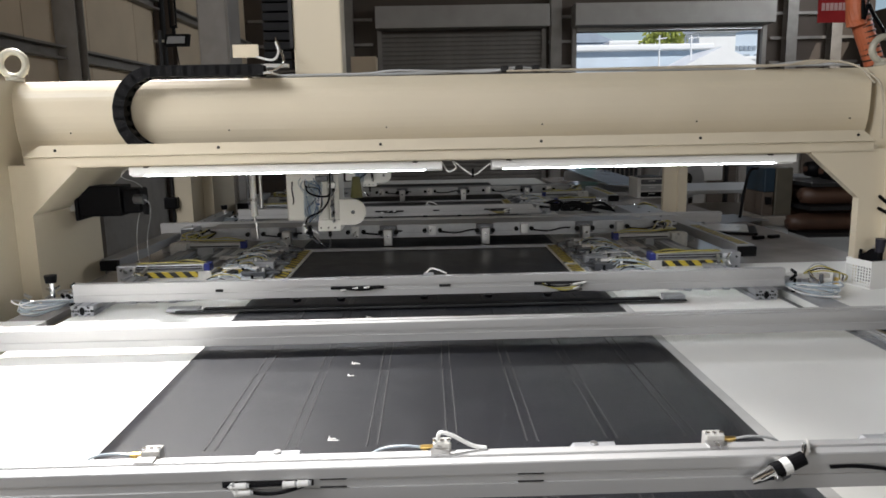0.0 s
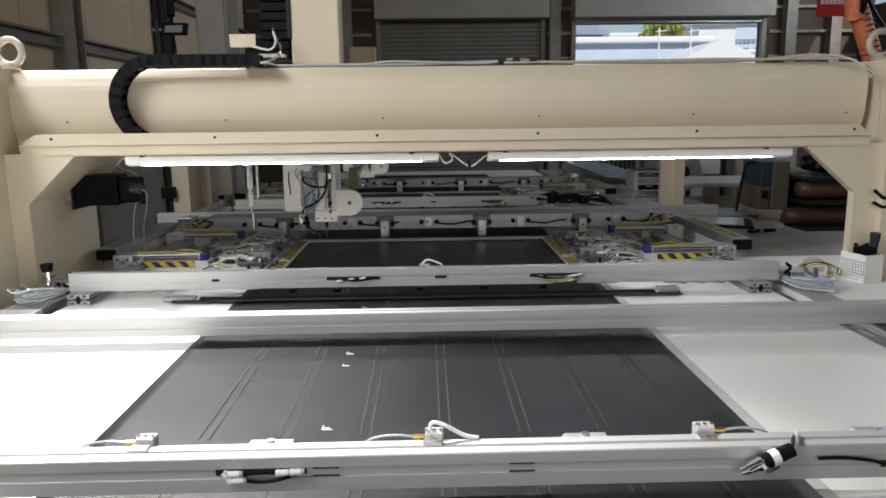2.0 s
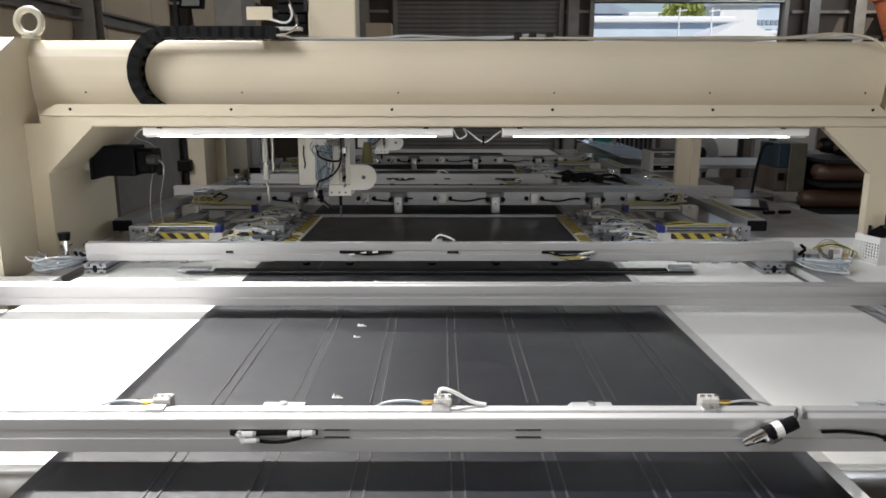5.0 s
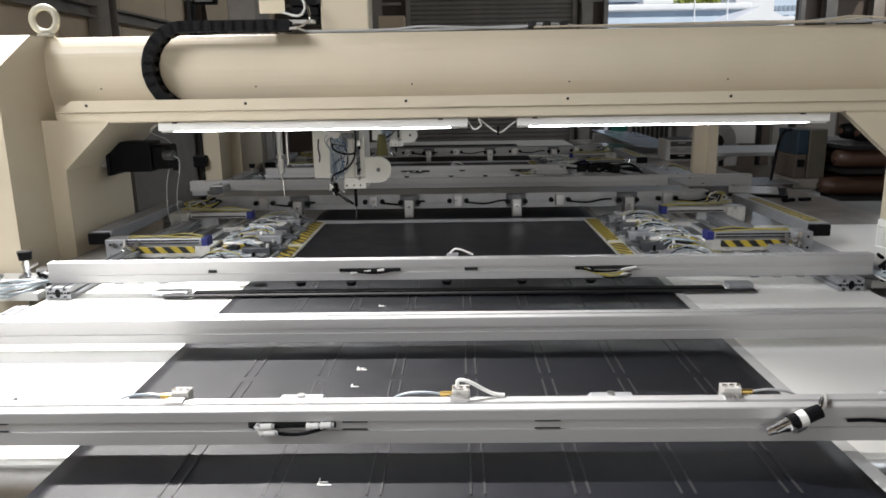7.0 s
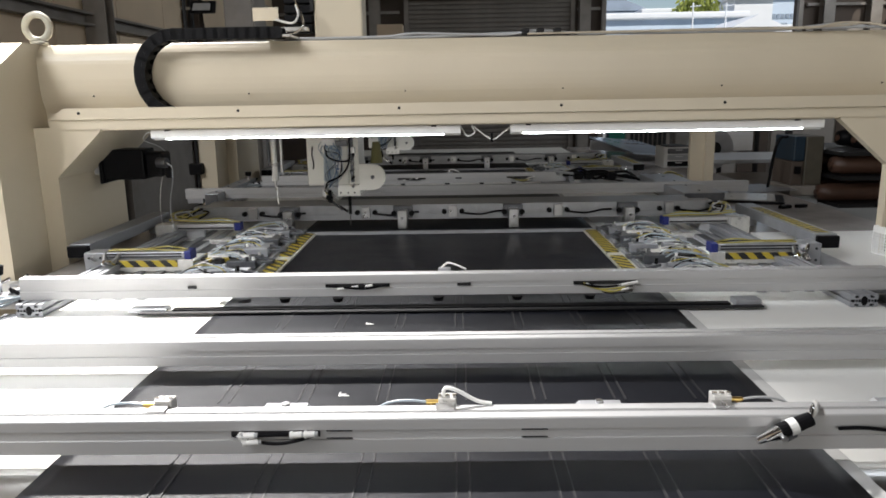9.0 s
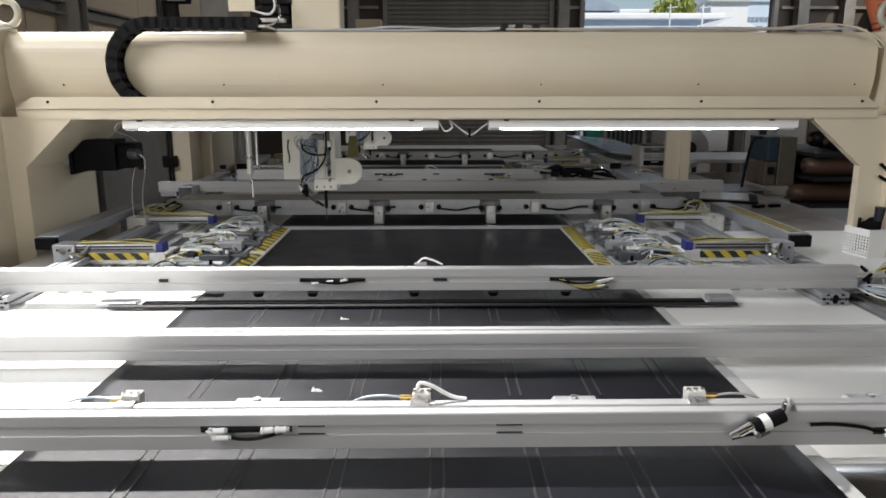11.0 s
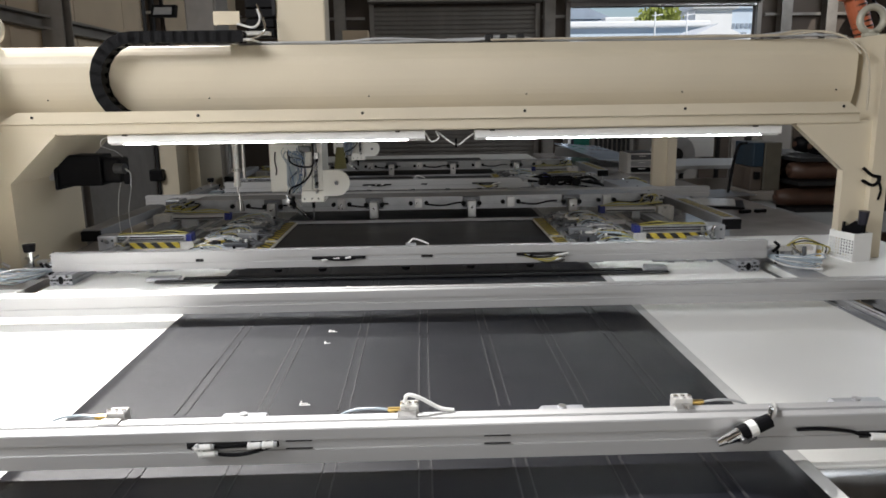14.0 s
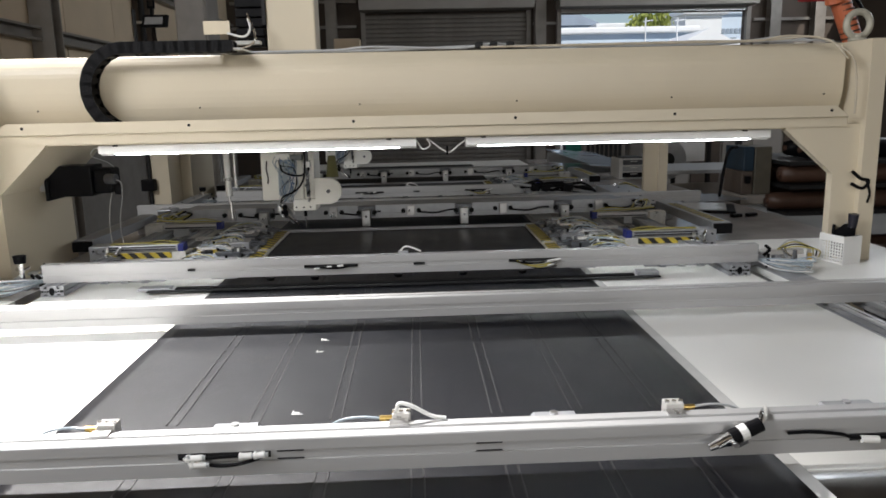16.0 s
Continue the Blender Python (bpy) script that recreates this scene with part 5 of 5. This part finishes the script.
# right side: drawers, teal machine, leather rack
dr = thing("drawer_tower", "small white plastic drawer tower on the table", "drawers")
put("case", box(1.745, 2.0, 6.52, 6.8, TZ, 1.03, 0.006), WHITEP, dr)
for k in range(3):
    z = TZ + 0.014 + 0.056 * k
    d = put("drawer", box(1.775, 1.97, 6.5, 6.519, z, z + 0.043, 0.004), (BLACK, GREY, DARKSTEEL)[k], dr, "translucent drawer front")
    put("pull", box(1.84, 1.9, 6.49, 6.5, z + 0.028, z + 0.034), WHITEP, d)
put("lid", box(1.77, 1.98, 6.53, 6.79, 1.03, 1.037), DARK, dr)
pa = thing("steel_sheet", "thin sheet of metal lying on the table", "sheet")
put("sheet", box(-0.3, 0.3, -0.17, 0.17, 0, 0.006, 0.001), PLATE, pa)
pa.matrix_world = pose(1.85, 5.0, TZ + 0.002, 0, 0, 18)
pa2 = thing("steel_sheet", "bright metal sheet on a stack coloured dark as shade", "sheet")
put("sheet", box(-0.2, 0.17, -0.16, 0.16, 0.014, 0.018, 0.001), NICKEL, pa2)
# thickness of the stack, black to stand for the shadow under the sheet
put("shaded_stack", box(-0.16, 0.22, -0.2, 0.14, 0, 0.0138, 0.002), BLACK, pa2, "stack underneath, its shadow put into the black colour")
pa2.matrix_world = pose(1.70, 4.58, TZ + 0.001, 0, 0, -22)
for x, y in ((1.78, 4.2), (1.88, 4.22)):
    er = thing("small_block", "small black block lying on the table", "block")
    put("block", box(-0.035, 0.035, -0.015, 0.015, 0, 0.018, 0.003), BLACK, er)
    put("top", box(-0.03, 0.03, -0.011, 0.011, 0.018, 0.02), DARK, er)
    er.matrix_world = pose(x, y, TZ, 0, 0, 20)
# glossy far table top, tilted and coloured to show the doorway's reflection
bp = thing("sheen_panel", "glossy far table surface, doorway reflection put into its pale blue", "panel")
put("panel", box(-0.2, 0.34, -0.75, 0.5, 0, 0.012, 0.002), DOORSHEEN, bp)
put("foot", box(-0.28, 0.28, 0.2, 0.24, -0.1, 0), ALU, bp)
bp.matrix_world = pose(1.7, 7.9, 0.96, 4, 5, 10)
tm = thing("press_machine", "teal and beige workshop press with a black hose", "machine")
put("body", box(2.2, 2.39, 5.05, 5.35, 0.0, 0.80, 0.01), GREY, tm)
put("base", box(2.17, 2.42, 5.0, 5.35, 0.80, 0.87, 0.01), GIRDER, tm)
put("head", box(2.185, 2.262, 5.02, 5.32, 1.035, 1.2, 0.008), TEALP, tm, "teal painted head")
put("motor_box", box(2.18, 2.262, 5.03, 5.32, 0.87, 1.034, 0.008), DARKWALL, tm)
put("side_plate", box(2.264, 2.385, 5.02, 5.32, 0.87, 1.2, 0.008), mat("beige_machine", (0.075, 0.067, 0.05), 0.5), tm)
put("switch_plate", box(2.2, 2.235, 5.005, 5.03, 0.95, 1.0), BLACK, tm)
put("hose", hose([(2.15, 5.05, 1.2), (2.08, 5.03, 1.17), (2.05, 5.05, 0.95), (2.03, 5.1, 0.4), (2.05, 5.1, 0.0)], 0.01), BLACK, tm)
wt = thing("side_table", "grey steel side table with white panels", "table")
put("top", box(1.95, 2.8, 6.0, 6.7, 0.93, 0.96, 0.004), GREY, wt)
for x in (1.99, 2.76):
    for y in (6.04, 6.66):
        put("leg", box(x - 0.02, x + 0.02, y - 0.02, y + 0.02, 0, 0.93), GREY, wt)
put("panel", box(2.05, 2.7, 6.04, 6.05, 0.2, 0.85), GIRDER, wt)
nt_ = thing("notice_board", "white sheet hanging on a dark frame", "notice")
put("sheet", box(2.83, 3.12, 8.0, 8.01, 0.87, 1.22), WHITEP, nt_)
put("frame", box(2.76, 2.80, 8.0, 8.04, 0, 1.3), DARK, nt_)
put("frame", box(3.15, 3.19, 8.0, 8.04, 0, 1.3), DARK, nt_)
put("rail", box(2.76, 3.19, 8.011, 8.03, 1.25, 1.3), DARK, nt_)
sc = thing("storage_cabinet", "low dark steel storage cabinet near the doorway", "cabinet")
put("body", box(3.3, 6.3, 11.5, 12.0, 0.02, 1.16, 0.01), GIRDER, sc)
for k in range(6):
    put("door", box(3.33 + 0.495 * k, 3.79 + 0.495 * k, 11.48, 11.498, 0.08, 1.1, 0.004), (GIRDER, BOXGREY, DARKWALL)[k % 3], sc)
put("plinth", box(3.32, 6.28, 11.53, 11.97, 0, 0.02), DARK, sc)
fan = thing("floor_fan", "round dark grey workshop fan", "fan")
put("ring", rod((2.45, 7.3, 0.95), (2.45, 7.5, 0.95), 0.2, seg=28), GREY, fan)
put("hub", rod((2.45, 7.27, 0.95), (2.45, 7.3, 0.95), 0.07, seg=20), DARK, fan)
put("stand", rod((2.45, 7.45, 0), (2.45, 7.45, 0.78), 0.025), DARK, fan)
rk = thing("leather_rack", "dark steel rack carrying rolls of leather", "rack")
for x in (2.45, 4.2):
    for y in (5.7,) if x < 3 else (4.86, 5.7):
        put("post", box(x - 0.02, x + 0.02, y - 0.02, y + 0.02, 0, 1.25), DARK, rk)
for z in (0.35, 0.74, 0.92, 1.08):
    put("shelf", box(2.42, 4.25, 4.84, 5.72, z, z + 0.025), DARK, rk)
rg = random.Random(3)
for z, ys, x0 in ((0.765, (4.97, 5.2, 5.45), 2.34), (0.945, (4.97, 5.2, 5.45), 2.42), (0.375, (5.0, 5.3), 2.4), (1.105, (5.05, 5.3), 2.6)):
    for k, y in enumerate(ys):
        r = rg.uniform(0.062, 0.072)
        ro = thing("leather_roll", "brown leather roll lying on the dark rack", "leather roll", group="leather rolls on the rack")
        bm = bmesh.new()
        rings = []
        for i in range(25):
            x = x0 + 0.02 * k + 1.7 * i / 24
            rr = r * (1 + 0.08 * noise.noise(Vector((x * 5, y * 7, z)))) * (0.8 if i in (0, 24) else 1)
            rings.append([bm.verts.new((x, y + rr * math.cos(a * 0.3927), z + r + rr * math.sin(a * 0.3927) * 0.96)) for a in range(16)])
        for a, b in zip(rings, rings[1:]):
            for q in range(16):
                bm.faces.new((a[q], a[(q + 1) % 16], b[(q + 1) % 16], b[q]))
        bm.faces.new(rings[0])
        bm.faces.new(rings[-1])
        put("roll", bm, BROWNLEATHER if z < 1.1 else BLACK, ro, smooth=True)
        put("core", rod((x0 + 0.02 * k - 0.015, y, z + r), (x0 + 0.02 * k + 0.05, y, z + r), r * 0.3, seg=14), BROWNLEATHER, ro)
gr = thing("far_cabinet", "dark slatted machine cabinet at the far end", "cabinet")
put("body", box(2.3, 2.9, 10.3, 10.9, 0, 1.9, 0.01), GIRDER, gr)
for k in range(8):
    put("louvre", box(2.35 + 0.065 * k, 2.39 + 0.065 * k, 10.28, 10.3, 0.6, 1.6), DARK, gr)
gd = thing("exit_door", "green-lit glass partition at the far end", "partition")
put("glass", box(2.05, 2.44, 10.4, 10.43, 0, 1.5), mat("green_glass", (0.03, 0.2, 0.15), 0.2), gd)
for x in (2.04, 2.42):
    put("frame", box(x, x + 0.03, 10.38, 10.45, 0, 1.55), TEALP, gd)

# extraction duct and red sign
du = thing("air_duct", "orange ribbed flexible air duct hanging down", "duct")
line = [Vector((2.62, 5.3, 6.15)), Vector((2.70, 5.0, 2.5)), Vector((2.75, 5.0, 2.2)), Vector((2.86, 5.0, 1.92)), Vector((3.0, 5.0, 1.6))]
put("duct", hose(line, 0.062, 18, 10), ORANGE, du)
for k in range(26):
    t = 0.8 + k / 26 * 3.2
    i = min(3, int(t))
    c = line[i].lerp(line[i + 1], t - i)
    d = (line[i + 1] - line[i]).normalized()
    put("rib", rod(c - d * 0.004 + Vector((0, 0, 0.004)), c + d * 0.004, 0.0645, seg=18), BROWNLEATHER, du)
put("cord", hose([(2.66, 4.9, 6.1), (2.7, 4.9, 2.5), (2.75, 4.9, 2.25), (2.86, 4.9, 2.08), (2.9, 4.9, 2.0)], 0.012), BLACK, du)
sg = thing("red_sign", "red notice sign with two lines of pale lettering", "sign")
put("plate", box(3.11, 3.40, 6.2, 6.21, 2.305, 2.62), RED, sg)
for r, z in enumerate((2.49, 2.40)):
    for k in range(7):
        put("letter_bar", box(3.135 + 0.035 * k, 3.135 + 0.035 * k + 0.027, 6.196, 6.2, z, z + 0.06), mat("sign_white", (0.7, 0.5, 0.5), 0.6) if r == 0 and k == 0 else bpy.data.materials["sign_white"], sg)
put("hanger", rod((3.25, 6.205, 2.62), (3.25, 6.205, WZ), 0.006), DARK, sg)


def motions():
    """The clamp frame and the leather draw forward together, wait, and run back; the needle bar drops while they wait."""
    slide = [(0, 0), (4.7, 0), (5.0, -0.012), (5.5, -0.11), (6.0, -0.21), (6.5, -0.31), (7.0, -0.41), (7.4, -0.49), (7.6, -0.513), (7.8, -0.515), (12.5, -0.515), (12.7, -0.475), (13.0, -0.36), (13.5, -0.165), (13.8, -0.045), (14.0, 0), (16.0, 0)]
    for ob in (frame_near, sheet):
        walk(ob, [(t, pose(0, d - 0.018, 0)) for t, d in slide])
    walk(needle_bar, [(t, pose(-0.605, 3.5, z)) for t, z in ((0, 1.045), (4.6, 1.045), (5.6, 0.985), (12.4, 0.985), (13.2, 1.045), (16, 1.045))])


motions()
